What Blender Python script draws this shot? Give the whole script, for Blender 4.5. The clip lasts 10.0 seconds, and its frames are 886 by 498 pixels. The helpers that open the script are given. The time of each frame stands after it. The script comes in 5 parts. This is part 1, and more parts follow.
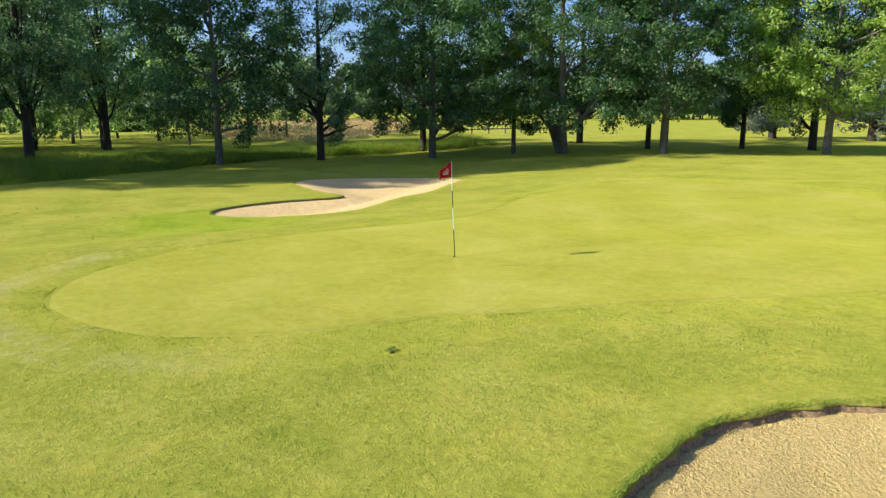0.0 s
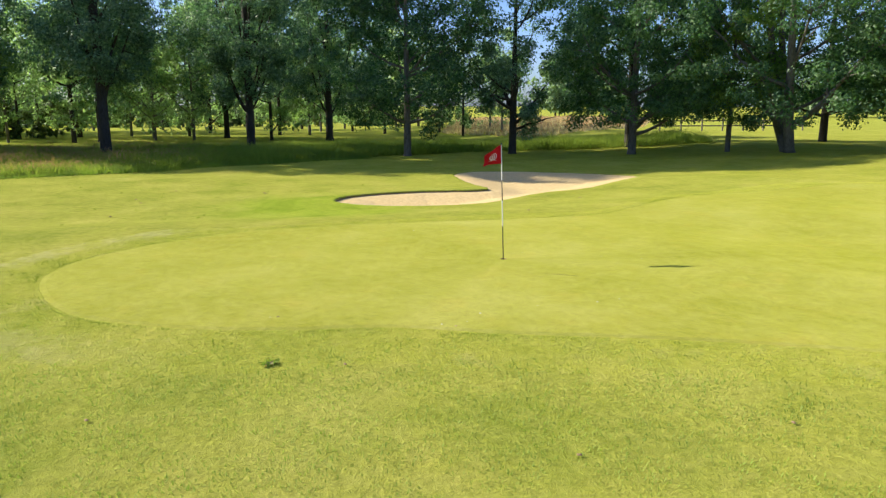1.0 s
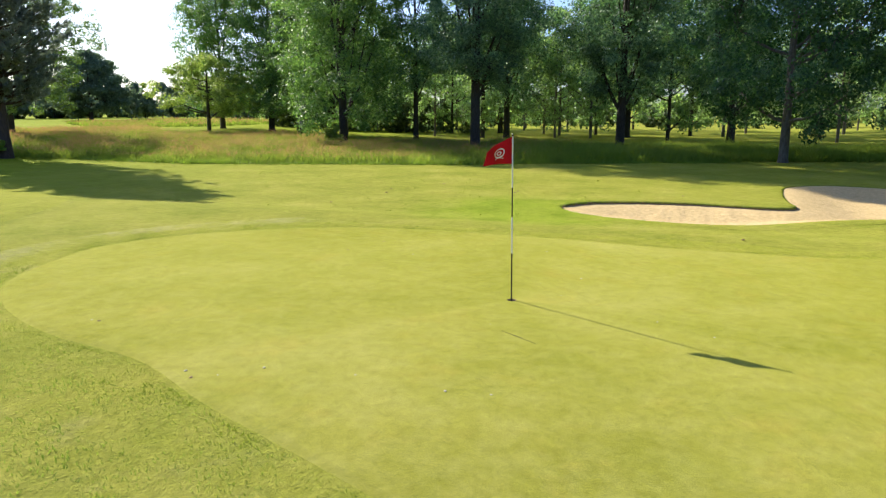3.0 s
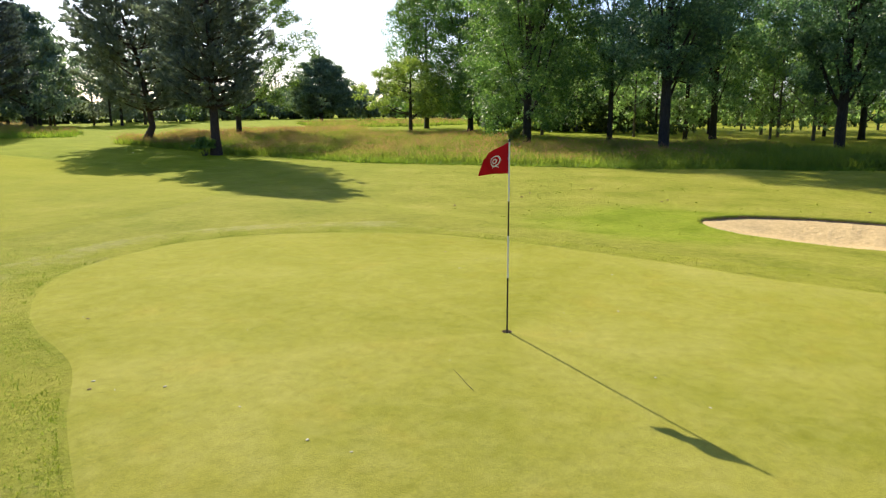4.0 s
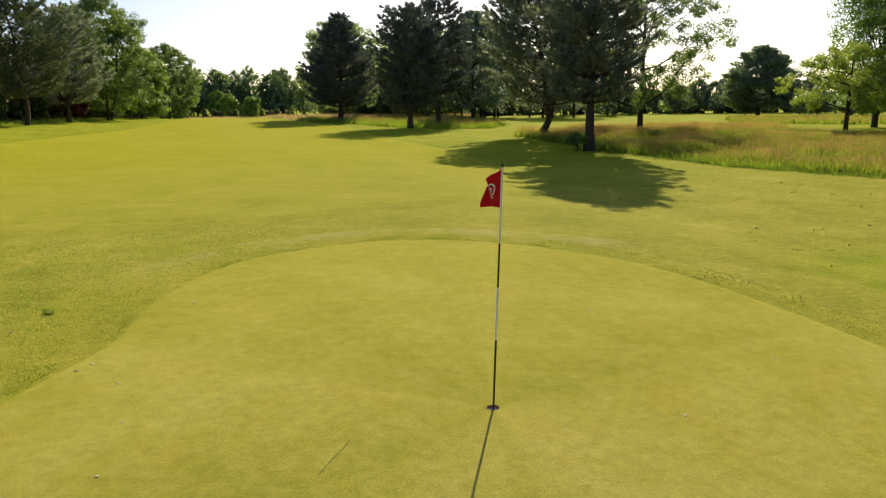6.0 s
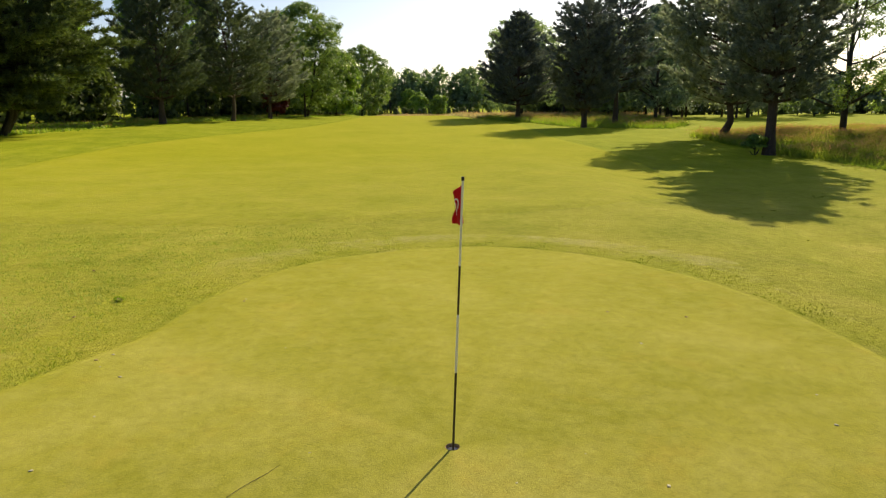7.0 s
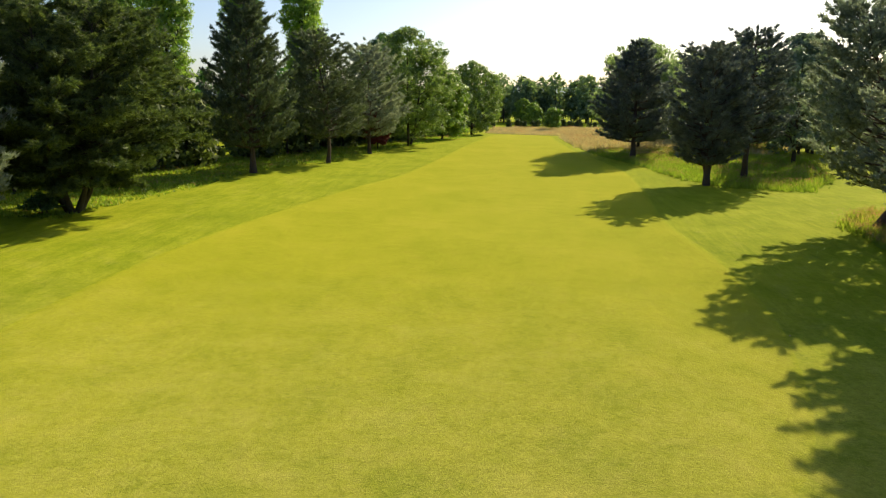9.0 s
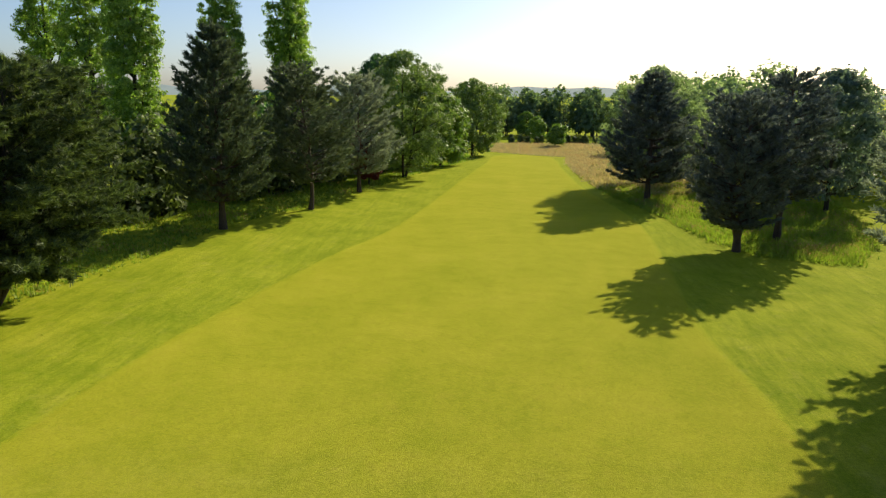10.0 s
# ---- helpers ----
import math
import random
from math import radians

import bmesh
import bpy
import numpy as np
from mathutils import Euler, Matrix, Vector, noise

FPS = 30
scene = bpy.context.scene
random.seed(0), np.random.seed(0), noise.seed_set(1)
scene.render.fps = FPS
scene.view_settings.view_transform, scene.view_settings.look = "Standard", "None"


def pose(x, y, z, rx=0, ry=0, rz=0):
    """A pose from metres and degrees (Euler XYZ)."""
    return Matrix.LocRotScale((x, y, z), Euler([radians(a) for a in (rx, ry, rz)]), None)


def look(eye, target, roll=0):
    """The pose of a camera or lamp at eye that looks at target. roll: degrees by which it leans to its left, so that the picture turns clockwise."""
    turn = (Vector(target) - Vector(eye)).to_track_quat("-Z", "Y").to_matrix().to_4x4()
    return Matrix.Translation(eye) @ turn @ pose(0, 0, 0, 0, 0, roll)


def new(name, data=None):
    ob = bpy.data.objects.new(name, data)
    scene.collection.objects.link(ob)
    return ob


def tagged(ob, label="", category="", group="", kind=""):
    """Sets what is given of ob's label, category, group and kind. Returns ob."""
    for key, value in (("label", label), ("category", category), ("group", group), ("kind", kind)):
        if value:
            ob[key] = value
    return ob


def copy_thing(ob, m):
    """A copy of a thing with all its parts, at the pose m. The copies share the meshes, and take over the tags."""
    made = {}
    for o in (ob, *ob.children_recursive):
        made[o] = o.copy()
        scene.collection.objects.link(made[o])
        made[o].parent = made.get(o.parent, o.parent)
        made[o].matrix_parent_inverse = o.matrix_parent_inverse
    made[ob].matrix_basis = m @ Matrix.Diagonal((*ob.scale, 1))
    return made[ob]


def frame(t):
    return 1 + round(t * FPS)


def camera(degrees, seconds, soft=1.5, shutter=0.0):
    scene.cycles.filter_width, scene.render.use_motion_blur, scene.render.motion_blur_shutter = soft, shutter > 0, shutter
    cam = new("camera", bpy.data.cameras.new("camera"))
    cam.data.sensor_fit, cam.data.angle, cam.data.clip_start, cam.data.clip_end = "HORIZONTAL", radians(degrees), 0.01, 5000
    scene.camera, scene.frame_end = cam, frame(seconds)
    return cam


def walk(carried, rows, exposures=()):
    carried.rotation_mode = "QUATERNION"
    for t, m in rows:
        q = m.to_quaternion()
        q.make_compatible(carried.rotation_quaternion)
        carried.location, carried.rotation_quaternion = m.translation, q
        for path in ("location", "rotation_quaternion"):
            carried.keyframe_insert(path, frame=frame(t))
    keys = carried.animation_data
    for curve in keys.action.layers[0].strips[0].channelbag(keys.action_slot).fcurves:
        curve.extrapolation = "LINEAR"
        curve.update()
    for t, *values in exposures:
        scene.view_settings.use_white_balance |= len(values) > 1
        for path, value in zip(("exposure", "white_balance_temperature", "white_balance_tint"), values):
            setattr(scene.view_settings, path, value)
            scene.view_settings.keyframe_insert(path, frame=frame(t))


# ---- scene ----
cam = camera(63.9, 10.0, soft=1.3)
PATH = [
    (0, (-11.626, 9.756, 3.219), (-10.102, 8.521, 2.828), 0.12),
    (0.5, (-11.794, 7.368, 2.987), (-10.079, 6.417, 2.593), 0.00),
    (1, (-11.662, 5.171, 2.769), (-9.808, 4.535, 2.374), 0.11),
    (1.5, (-11.305, 3.111, 2.608), (-9.367, 2.810, 2.216), 0.44),
    (2, (-10.563, 1.211, 2.501), (-8.602, 1.226, 2.109), 0.50),
    (2.5, (-9.639, -0.477, 2.451), (-7.703, -0.164, 2.058), 0.39),
    (4, (-6.511, -3.794, 2.462), (-4.916, -2.653, 2.069), -0.26),
    (4.5, (-5.429, -4.414, 2.498), (-4.033, -3.038, 2.102), -0.31),
    (5, (-4.385, -4.853, 2.536), (-3.217, -3.279, 2.136), -0.23),
    (5.5, (-3.357, -5.134, 2.571), (-2.434, -3.406, 2.166), -0.23),
    (6, (-2.330, -5.256, 2.623), (-1.672, -3.412, 2.215), -0.19),
    (7.5, (0.308, -4.621, 2.753), (0.297, -2.664, 2.338), -0.11),
    (8, (0.941, -3.632, 3.802), (0.837, -1.681, 3.378), 0.01),
    (8.5, (1.272, -1.595, 5.679), (1.110, 0.352, 5.251), 0.08),
    (9, (1.420, 1.343, 7.657), (1.257, 3.289, 7.227), 0.01),
    (9.5, (1.455, 5.211, 9.509), (1.289, 7.157, 9.078), 0.23),
    (10, (1.368, 9.723, 11.430), (1.200, 11.669, 10.998), 0.34),
]
walk(cam, [(t, look(eye, target, roll)) for t, eye, target, roll in PATH],
     exposures=[(0, 0.82, 5030, 14), (1.0, 0.92, 5030, 15), (2.5, 0.94, 5030, 16), (4.5, 0.65, 5450, 17), (5.5, 0.47, 5900, 16), (6.2, 0.37, 6050, 15), (7.5, 0.52, 6200, 11), (8.5, 0.64, 6150, 10), (9, 0.62, 6050, 10), (10, 0.40, 5800, 9)])

# ---- light: afternoon sun over the far right of the fairway ----
SUN_AZ, SUN_EL = radians(30.0), radians(30.3)
TO_SUN = Vector((math.sin(SUN_AZ) * math.cos(SUN_EL), math.cos(SUN_AZ) * math.cos(SUN_EL), math.sin(SUN_EL)))
world = bpy.data.worlds.new("sky")
scene.world = world
world.use_nodes = True
sky = world.node_tree.nodes.new("ShaderNodeTexSky")
sky.sky_type, sky.sun_disc = "NISHITA", False
sky.sun_elevation, sky.sun_rotation = SUN_EL, SUN_AZ
sky.altitude, sky.air_density, sky.dust_density, sky.ozone_density = 60, 0.8, 1.3, 1.0
back = world.node_tree.nodes["Background"]
back.inputs["Strength"].default_value = 0.086
world.node_tree.links.new(sky.outputs["Color"], back.inputs["Color"])
sun = new("sun", bpy.data.lights.new("sun", "SUN"))
sun.data.energy, sun.data.angle, sun.data.color = 5.0, radians(0.53), (1.0, 0.83, 0.47)
sun.matrix_world = look(TO_SUN * 50, (0, 0, 0))


# ---- materials ----
def material(name):
    m = bpy.data.materials.new(name)
    m.use_nodes = True
    return m, m.node_tree.nodes, m.node_tree.links, m.node_tree.nodes["Principled BSDF"]


def ramp(nodes, links, source, stops):
    r = nodes.new("ShaderNodeValToRGB")
    while len(r.color_ramp.elements) < len(stops):
        r.color_ramp.elements.new(0.5)
    for e, (p, c) in zip(r.color_ramp.elements, stops):
        e.position, e.color = p, (*c, 1)
    links.new(source, r.inputs["Fac"])
    return r.outputs["Color"]


def noise_tex(nodes, links, scale, detail=4, rough=0.55, stretch=None):
    n = nodes.new("ShaderNodeTexNoise")
    n.inputs["Scale"].default_value, n.inputs["Detail"].default_value, n.inputs["Roughness"].default_value = scale, detail, rough
    g = nodes.new("ShaderNodeNewGeometry")
    if stretch:
        mp = nodes.new("ShaderNodeMapping")
        mp.inputs["Scale"].default_value = stretch
        links.new(g.outputs["Position"], mp.inputs["Vector"])
        links.new(mp.outputs["Vector"], n.inputs["Vector"])
    else:
        links.new(g.outputs["Position"], n.inputs["Vector"])
    return n.outputs["Fac"]


def mixed(nodes, links, fac, a, b, kind="MIX"):
    m = nodes.new("ShaderNodeMix")
    m.data_type, m.blend_type = "RGBA", kind
    for sock, val in ((m.inputs[0], fac), (m.inputs[6], a), (m.inputs[7], b)):
        if isinstance(val, (int, float)):
            sock.default_value = val
        elif isinstance(val, tuple):
            sock.default_value = (*val, 1)
        else:
            links.new(val, sock)
    return m.outputs[2]


def bump(nodes, links, bsdf, height, strength, distance):
    b = nodes.new("ShaderNodeBump")
    b.inputs["Strength"].default_value, b.inputs["Distance"].default_value = strength, distance
    links.new(height, b.inputs["Height"])
    links.new(b.outputs["Normal"], bsdf.inputs["Normal"])


def turf(name, dark, mid, light, big=0.35, fine=38.0, relief=0.5, depth=0.02, dry=(0.36, 0.31, 0.13), dryness=0.25, apron=None, lumps=0.5, rim=None, rim_at=(0.5, 1.1), rows=0.0, band=False, sheen=0.36, lush=None, patchy=0.75):
    """Mown grass: broad patches, tufts, blades and dry spots."""
    m, n, l, p = material(name)
    tuft = noise_tex(n, l, 3.2, 6, 0.68)
    worn = noise_tex(n, l, 0.9, 8, 0.7)

    def tones(d, md, lt, size, dr, much):
        broad = ramp(n, l, noise_tex(n, l, size, 5, 0.6), [(0.3, d), (0.52, md), (0.75, lt)])
        c = mixed(n, l, ramp(n, l, tuft, [(0.42, (0, 0, 0)), (0.72, (0.55, 0.55, 0.55))]), broad, lt)
        return mixed(n, l, ramp(n, l, worn, [(0.54, (0, 0, 0)), (0.72, (much, much, much))]), c, dr)
    c = tones(dark, mid, light, big, dry, dryness)
    if apron:
        # towards the green the mown fairway gives way to longer turf
        g = n.new("ShaderNodeNewGeometry")
        xyz = n.new("ShaderNodeSeparateXYZ")
        l.new(g.outputs["Position"], xyz.inputs[0])
        add = n.new("ShaderNodeMath")
        add.operation = "MULTIPLY_ADD"
        l.new(noise_tex(n, l, 0.5, 6, 0.7), add.inputs[0])
        add.inputs[1].default_value = 14.0
        l.new(xyz.outputs["Y"], add.inputs[2])
        mr = n.new("ShaderNodeMapRange")
        mr.inputs["From Min"].default_value, mr.inputs["From Max"].default_value = 19.0, 38.0
        l.new(add.outputs[0], mr.inputs["Value"])
        c = mixed(n, l, mr.outputs[0], tones(*apron), c)
    if rim:
        # a ragged edge where the mower leaves off
        at = n.new("ShaderNodeAttribute")
        at.attribute_name = "edge"
        jag = n.new("ShaderNodeMath")
        jag.operation = "MULTIPLY_ADD"
        l.new(noise_tex(n, l, 5.0, 6, 0.75), jag.inputs[0])
        jag.inputs[1].default_value = 1.3
        l.new(at.outputs["Fac"], jag.inputs[2])
        er = n.new("ShaderNodeMapRange")
        er.inputs["From Min"].default_value, er.inputs["From Max"].default_value = rim_at
        l.new(jag.outputs[0], er.inputs["Value"])
        share = er.outputs[0]
        if apron:
            share = mixed(n, l, 1.0, share, mr.outputs[0], "MULTIPLY")
        if band:
            # a broken ring of worn straw, fading out again towards the lawn
            er.inputs["From Min"].default_value, er.inputs["From Max"].default_value = 0.0, 2.0
            share = ramp(n, l, share, [(0.40, (0, 0, 0)), (0.56, (0.7, 0.7, 0.7)), (0.66, (0.7, 0.7, 0.7)), (0.76, (0, 0, 0))])
            # worn most on the side where players walk off to the north-east
            place = n.new("ShaderNodeVectorMath")
            place.operation = "DOT_PRODUCT"
            l.new(n.new("ShaderNodeNewGeometry").outputs["Position"], place.inputs[0])
            place.inputs[1].default_value = (0.55, 0.83, 0)
            worn_side = n.new("ShaderNodeMapRange")
            worn_side.inputs["From Min"].default_value, worn_side.inputs["From Max"].default_value = 2.5, 6.0
            l.new(place.outputs["Value"], worn_side.inputs["Value"])
            share = mixed(n, l, 1.0, mixed(n, l, 1.0, share, worn_side.outputs[0], "MULTIPLY"), ramp(n, l, worn, [(0.40, (0.1, 0.1, 0.1)), (0.58, (1, 1, 1))]), "MULTIPLY")
        c = mixed(n, l, share, c, tones(*rim))
    if rows:
        # rows of tufts left by the mower, along the fairway
        mown = noise_tex(n, l, 1.0, 7, 0.75, (2.4, 0.26, 1.0))
        where = mixed(n, l, 1.0, (rows, rows, rows), mr.outputs[0], "MULTIPLY") if apron else rows
        c = mixed(n, l, where, c, ramp(n, l, mown, [(0.34, (0.52, 0.68, 0.5)), (0.5, (0.95, 0.98, 0.95)), (0.66, (1.3, 1.2, 1.1))]), "MULTIPLY")
    if lush:
        # a watered, greener patch: its middle and its reach
        off = n.new("ShaderNodeVectorMath")
        off.operation = "DISTANCE"
        l.new(n.new("ShaderNodeNewGeometry").outputs["Position"], off.inputs[0])
        off.inputs[1].default_value = (lush[0], lush[1], -0.2)
        ragged = n.new("ShaderNodeMath")
        ragged.operation = "MULTIPLY_ADD"
        l.new(noise_tex(n, l, 0.8, 6, 0.7), ragged.inputs[0])
        ragged.inputs[1].default_value = 3.0
        l.new(off.outputs["Value"], ragged.inputs[2])
        near = n.new("ShaderNodeMapRange")
        near.inputs["From Min"].default_value, near.inputs["From Max"].default_value = lush[2] + 2.0, lush[2]
        near.inputs["To Max"].default_value = 0.75
        l.new(ragged.outputs[0], near.inputs["Value"])
        c = mixed(n, l, near.outputs[0], c, tones((0.14, 0.23, 0.012), (0.22, 0.315, 0.016), (0.30, 0.36, 0.03), 0.6, (0.30, 0.30, 0.06), 0.2))
    clump = noise_tex(n, l, 8.5, 7, 0.72)
    c = mixed(n, l, lumps, c, ramp(n, l, clump, [(0.3, (0.55, 0.6, 0.5)), (0.5, (0.97, 0.98, 0.95)), (0.72, (1.3, 1.25, 1.15))]), "MULTIPLY")
    # thin and thick growth, a metre or two across
    growth = noise_tex(n, l, 0.62, 8, 0.68)
    c = mixed(n, l, patchy, c, ramp(n, l, growth, [(0.36, (0.76, 0.86, 0.66)), (0.48, (0.98, 0.99, 0.97)), (0.64, (1.13, 1.08, 1.12))]), "MULTIPLY")
    blades = noise_tex(n, l, fine, 6, 0.75)
    c = mixed(n, l, 0.62, c, ramp(n, l, blades, [(0.25, (0.6, 0.62, 0.55)), (0.5, (0.96, 0.96, 0.93)), (0.8, (1.38, 1.34, 1.2))]), "MULTIPLY")
    l.new(c, p.inputs["Base Color"])
    p.inputs["Roughness"].default_value = 0.9
    p.inputs["Specular IOR Level"].default_value = 0.02
    p.inputs["Sheen Weight"].default_value, p.inputs["Sheen Roughness"].default_value = sheen, 0.4
    p.inputs["Sheen Tint"].default_value = (0.94, 0.9, 0.0, 1)
    both = n.new("ShaderNodeMath")
    both.operation = "MULTIPLY_ADD"
    l.new(clump, both.inputs[0])
    both.inputs[1].default_value = lumps * 2.0
    l.new(blades, both.inputs[2])
    bump(n, l, p, both.outputs[0], relief, depth)
    return m


def leafy(name, dark, light, glow=0.38, rough=0.55, through_tint=(1.3, 1.45, 0.6)):
    """Leaves: every leaf its own tone, with sunlight passing through."""
    m, n, l, p = material(name)
    g = n.new("ShaderNodeNewGeometry")
    o = n.new("ShaderNodeObjectInfo")
    c = ramp(n, l, g.outputs["Random Per Island"], [(0.0, tuple(a * 0.85 + b * 0.15 for a, b in zip(dark, light))), (0.6, tuple(a * 0.62 + b * 0.38 for a, b in zip(dark, light))), (1.0, tuple(a * 0.28 + b * 0.72 for a, b in zip(dark, light)))])
    patch = noise_tex(n, l, 0.8, 3)
    c = mixed(n, l, 0.6, c, ramp(n, l, patch, [(0.3, (0.55, 0.6, 0.6)), (0.7, (1.5, 1.4, 1.1))]), "MULTIPLY")
    c = mixed(n, l, 0.35, c, ramp(n, l, o.outputs["Random"], [(0.0, (0.75, 0.8, 0.8)), (1.0, (1.25, 1.2, 1.0))]), "MULTIPLY")
    l.new(c, p.inputs["Base Color"])
    p.inputs["Roughness"].default_value = rough
    p.inputs["Specular IOR Level"].default_value = 0.4 if rough < 0.5 else 0.25 if rough < 0.7 else 0.08
    tr = n.new("ShaderNodeBsdfTranslucent")
    l.new(mixed(n, l, 1.0, c, through_tint, "MULTIPLY"), tr.inputs["Color"])
    mx = n.new("ShaderNodeMixShader")
    mx.inputs[0].default_value = glow
    l.new(p.outputs[0], mx.inputs[1])
    l.new(tr.outputs[0], mx.inputs[2])
    l.new(mx.outputs[0], n["Material Output"].inputs["Surface"])
    return m


def plain(name, dark, light, scale, rough=0.8, relief=0.3, depth=0.01, metal=0.0, stretch=None):
    m, n, l, p = material(name)
    f = noise_tex(n, l, scale, 6, 0.65, stretch)
    l.new(ramp(n, l, f, [(0.3, dark), (0.7, light)]), p.inputs["Base Color"])
    p.inputs["Roughness"].default_value, p.inputs["Metallic"].default_value = rough, metal
    if relief:
        bump(n, l, p, f, relief, depth)
    return m


LAWN_TONES = ((0.22, 0.25, 0.036), (0.305, 0.31, 0.048), (0.394, 0.368, 0.084))
ROUGH_TONES = ((0.175, 0.24, 0.014), (0.25, 0.298, 0.019), (0.335, 0.345, 0.036))
ROUGH_EDGE = (*ROUGH_TONES, 0.4, (0.385, 0.33, 0.10), 0.35)
LAWN_EDGE = (*LAWN_TONES, 0.4, (0.385, 0.33, 0.10), 0.35)
GREEN_TURF = turf("putting_green_turf", (0.222, 0.223, 0.032), (0.297, 0.285, 0.053), (0.388, 0.358, 0.106), 0.34, 60, 0.6, 0.01, (0.39, 0.30, 0.06), 0.55, lumps=0.45, rim=LAWN_EDGE, rim_at=(1.2, 1.62), sheen=0.42, patchy=0.3)
FAIRWAY_TURF = turf("fairway_turf", (0.243, 0.274, 0.018), (0.304, 0.313, 0.024), (0.36, 0.343, 0.034), 0.16, 22, 0.8, 0.028, (0.34, 0.28, 0.042), 0.3, apron=LAWN_EDGE, lumps=0.55, rim=ROUGH_EDGE, rim_at=(1.02, 1.3), patchy=0.5)
LAWN_TURF = turf("semi_rough_turf", *ROUGH_TONES, 0.22, 22, 0.8, 0.028, (0.385, 0.33, 0.10), 0.3, apron=LAWN_EDGE, lumps=0.72, rows=0.6, sheen=0.24, lush=(10.0, 1.6, 3.4))
APRON_TURF = turf("apron_turf", *LAWN_TONES, 0.4, 22, 0.8, 0.03, (0.43, 0.365, 0.17), 0.5, lumps=0.65, rim=((0.30, 0.275, 0.11), (0.40, 0.35, 0.18), (0.50, 0.44, 0.26), 1.2, (0.30, 0.30, 0.06), 0.7), band=True)
BLADE = leafy("long_grass_blade", (0.15, 0.22, 0.032), (0.45, 0.49, 0.12), 0.5, 0.7, (1.3, 1.4, 0.5))
SEED = leafy("grass_seed_head", (0.34, 0.20, 0.11), (0.60, 0.40, 0.26), 0.45, 0.8, (1.2, 1.05, 0.85))
DRY = leafy("dry_grass_blade", (0.44, 0.39, 0.22), (0.76, 0.68, 0.45), 0.4, 0.8, (1.2, 1.1, 0.8))
SCUFF = leafy("torn_grass", (0.21, 0.262, 0.03), (0.34, 0.37, 0.06), 0.4, 0.8)
WEED = leafy("verge_weed", (0.18, 0.27, 0.03), (0.42, 0.48, 0.09), 0.42, 0.6)
# maple leaf for the shaded trees, its dark tone blued like shade
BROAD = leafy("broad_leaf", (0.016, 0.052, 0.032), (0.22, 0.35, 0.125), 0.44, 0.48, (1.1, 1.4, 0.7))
MIDLEAF = leafy("lime_leaf", (0.06, 0.11, 0.035), (0.36, 0.45, 0.16), 0.46, 0.47, (1.25, 1.4, 0.6))
# young wood: leaf colour lightened so that the trees look sunlit
PALELEAF = leafy("sunlit_wood_leaf", (0.15, 0.23, 0.10), (0.54, 0.63, 0.33), 0.55, 0.45, (1.25, 1.45, 0.75))
# dark needles, blued and lifted to stand in for haze towards the sun
DARKPINE = leafy("hazed_dark_needle", (0.07, 0.086, 0.102), (0.24, 0.27, 0.275), 0.3, 0.55, (1.1, 1.2, 0.95))
# poplar leaf of the shaded trees, with cool shade in its dark tone
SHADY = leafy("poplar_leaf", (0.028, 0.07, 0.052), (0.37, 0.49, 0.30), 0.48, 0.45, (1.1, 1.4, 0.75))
BRIGHT = leafy("bright_leaf", (0.07, 0.15, 0.025), (0.36, 0.46, 0.10), 0.45, 0.45)
FRESH = leafy("columnar_poplar_leaf", (0.09, 0.18, 0.03), (0.50, 0.62, 0.15), 0.54, 0.45)
# sunlit copy of the maple leaf: sunshine is put into the lighter colour
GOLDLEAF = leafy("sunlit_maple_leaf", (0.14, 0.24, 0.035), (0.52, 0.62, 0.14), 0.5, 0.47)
LIME = leafy("yellow_green_leaf", (0.15, 0.215, 0.05), (0.54, 0.59, 0.20), 0.48, 0.45)
# sunlit copy of the poplar leaf, yellower than SHADY
SUNLEAF = leafy("sunlit_poplar_leaf", (0.045, 0.105, 0.035), (0.35, 0.47, 0.15), 0.48, 0.47, (1.2, 1.4, 0.65))
# NEEDLE and GREYPINE carry backlit haze and glare in their bluish, lightened tones
NEEDLE = leafy("pine_needle", (0.095, 0.12, 0.125), (0.36, 0.40, 0.37), 0.38, 0.52, (1.15, 1.25, 0.9))
GREYPINE = leafy("hazed_grey_needle", (0.135, 0.16, 0.152), (0.45, 0.49, 0.42), 0.42, 0.5, (1.15, 1.25, 0.9))
WESTPINE = leafy("green_pine_needle", (0.05, 0.072, 0.055), (0.20, 0.24, 0.165), 0.32, 0.55, (1.15, 1.25, 0.8))
SPRAY = leafy("cypress_spray", (0.03, 0.055, 0.033), (0.25, 0.30, 0.12), 0.3, 0.65)
COPPER = leafy("copper_leaf", (0.12, 0.02, 0.02), (0.24, 0.05, 0.04), 0.35)
# distant leaves: aerial haze is put into these paler, greyer colours
FAR_LEAF = leafy("hazed_far_leaf", (0.12, 0.175, 0.13), (0.32, 0.40, 0.27), 0.42, 0.8)
HAZY = leafy("hazed_pale_leaf", (0.18, 0.24, 0.15), (0.50, 0.57, 0.34), 0.52, 0.7, (1.2, 1.35, 0.8))
DUSK = leafy("hazed_grey_leaf", (0.09, 0.13, 0.11), (0.34, 0.40, 0.31), 0.42, 0.6, (1.15, 1.3, 0.85))
BARK = plain("bark", (0.020, 0.017, 0.013), (0.075, 0.062, 0.047), 6, 0.9, 0.8, 0.04, stretch=(4, 4, 0.7))
PALE_BARK = plain("pale_bark", (0.075, 0.065, 0.05), (0.20, 0.18, 0.145), 5, 0.9, 0.6, 0.03, stretch=(3, 3, 0.8))
PINE_BARK = plain("pine_bark", (0.035, 0.026, 0.021), (0.11, 0.075, 0.058), 7, 0.9, 0.9, 0.05, stretch=(4, 4, 0.8))
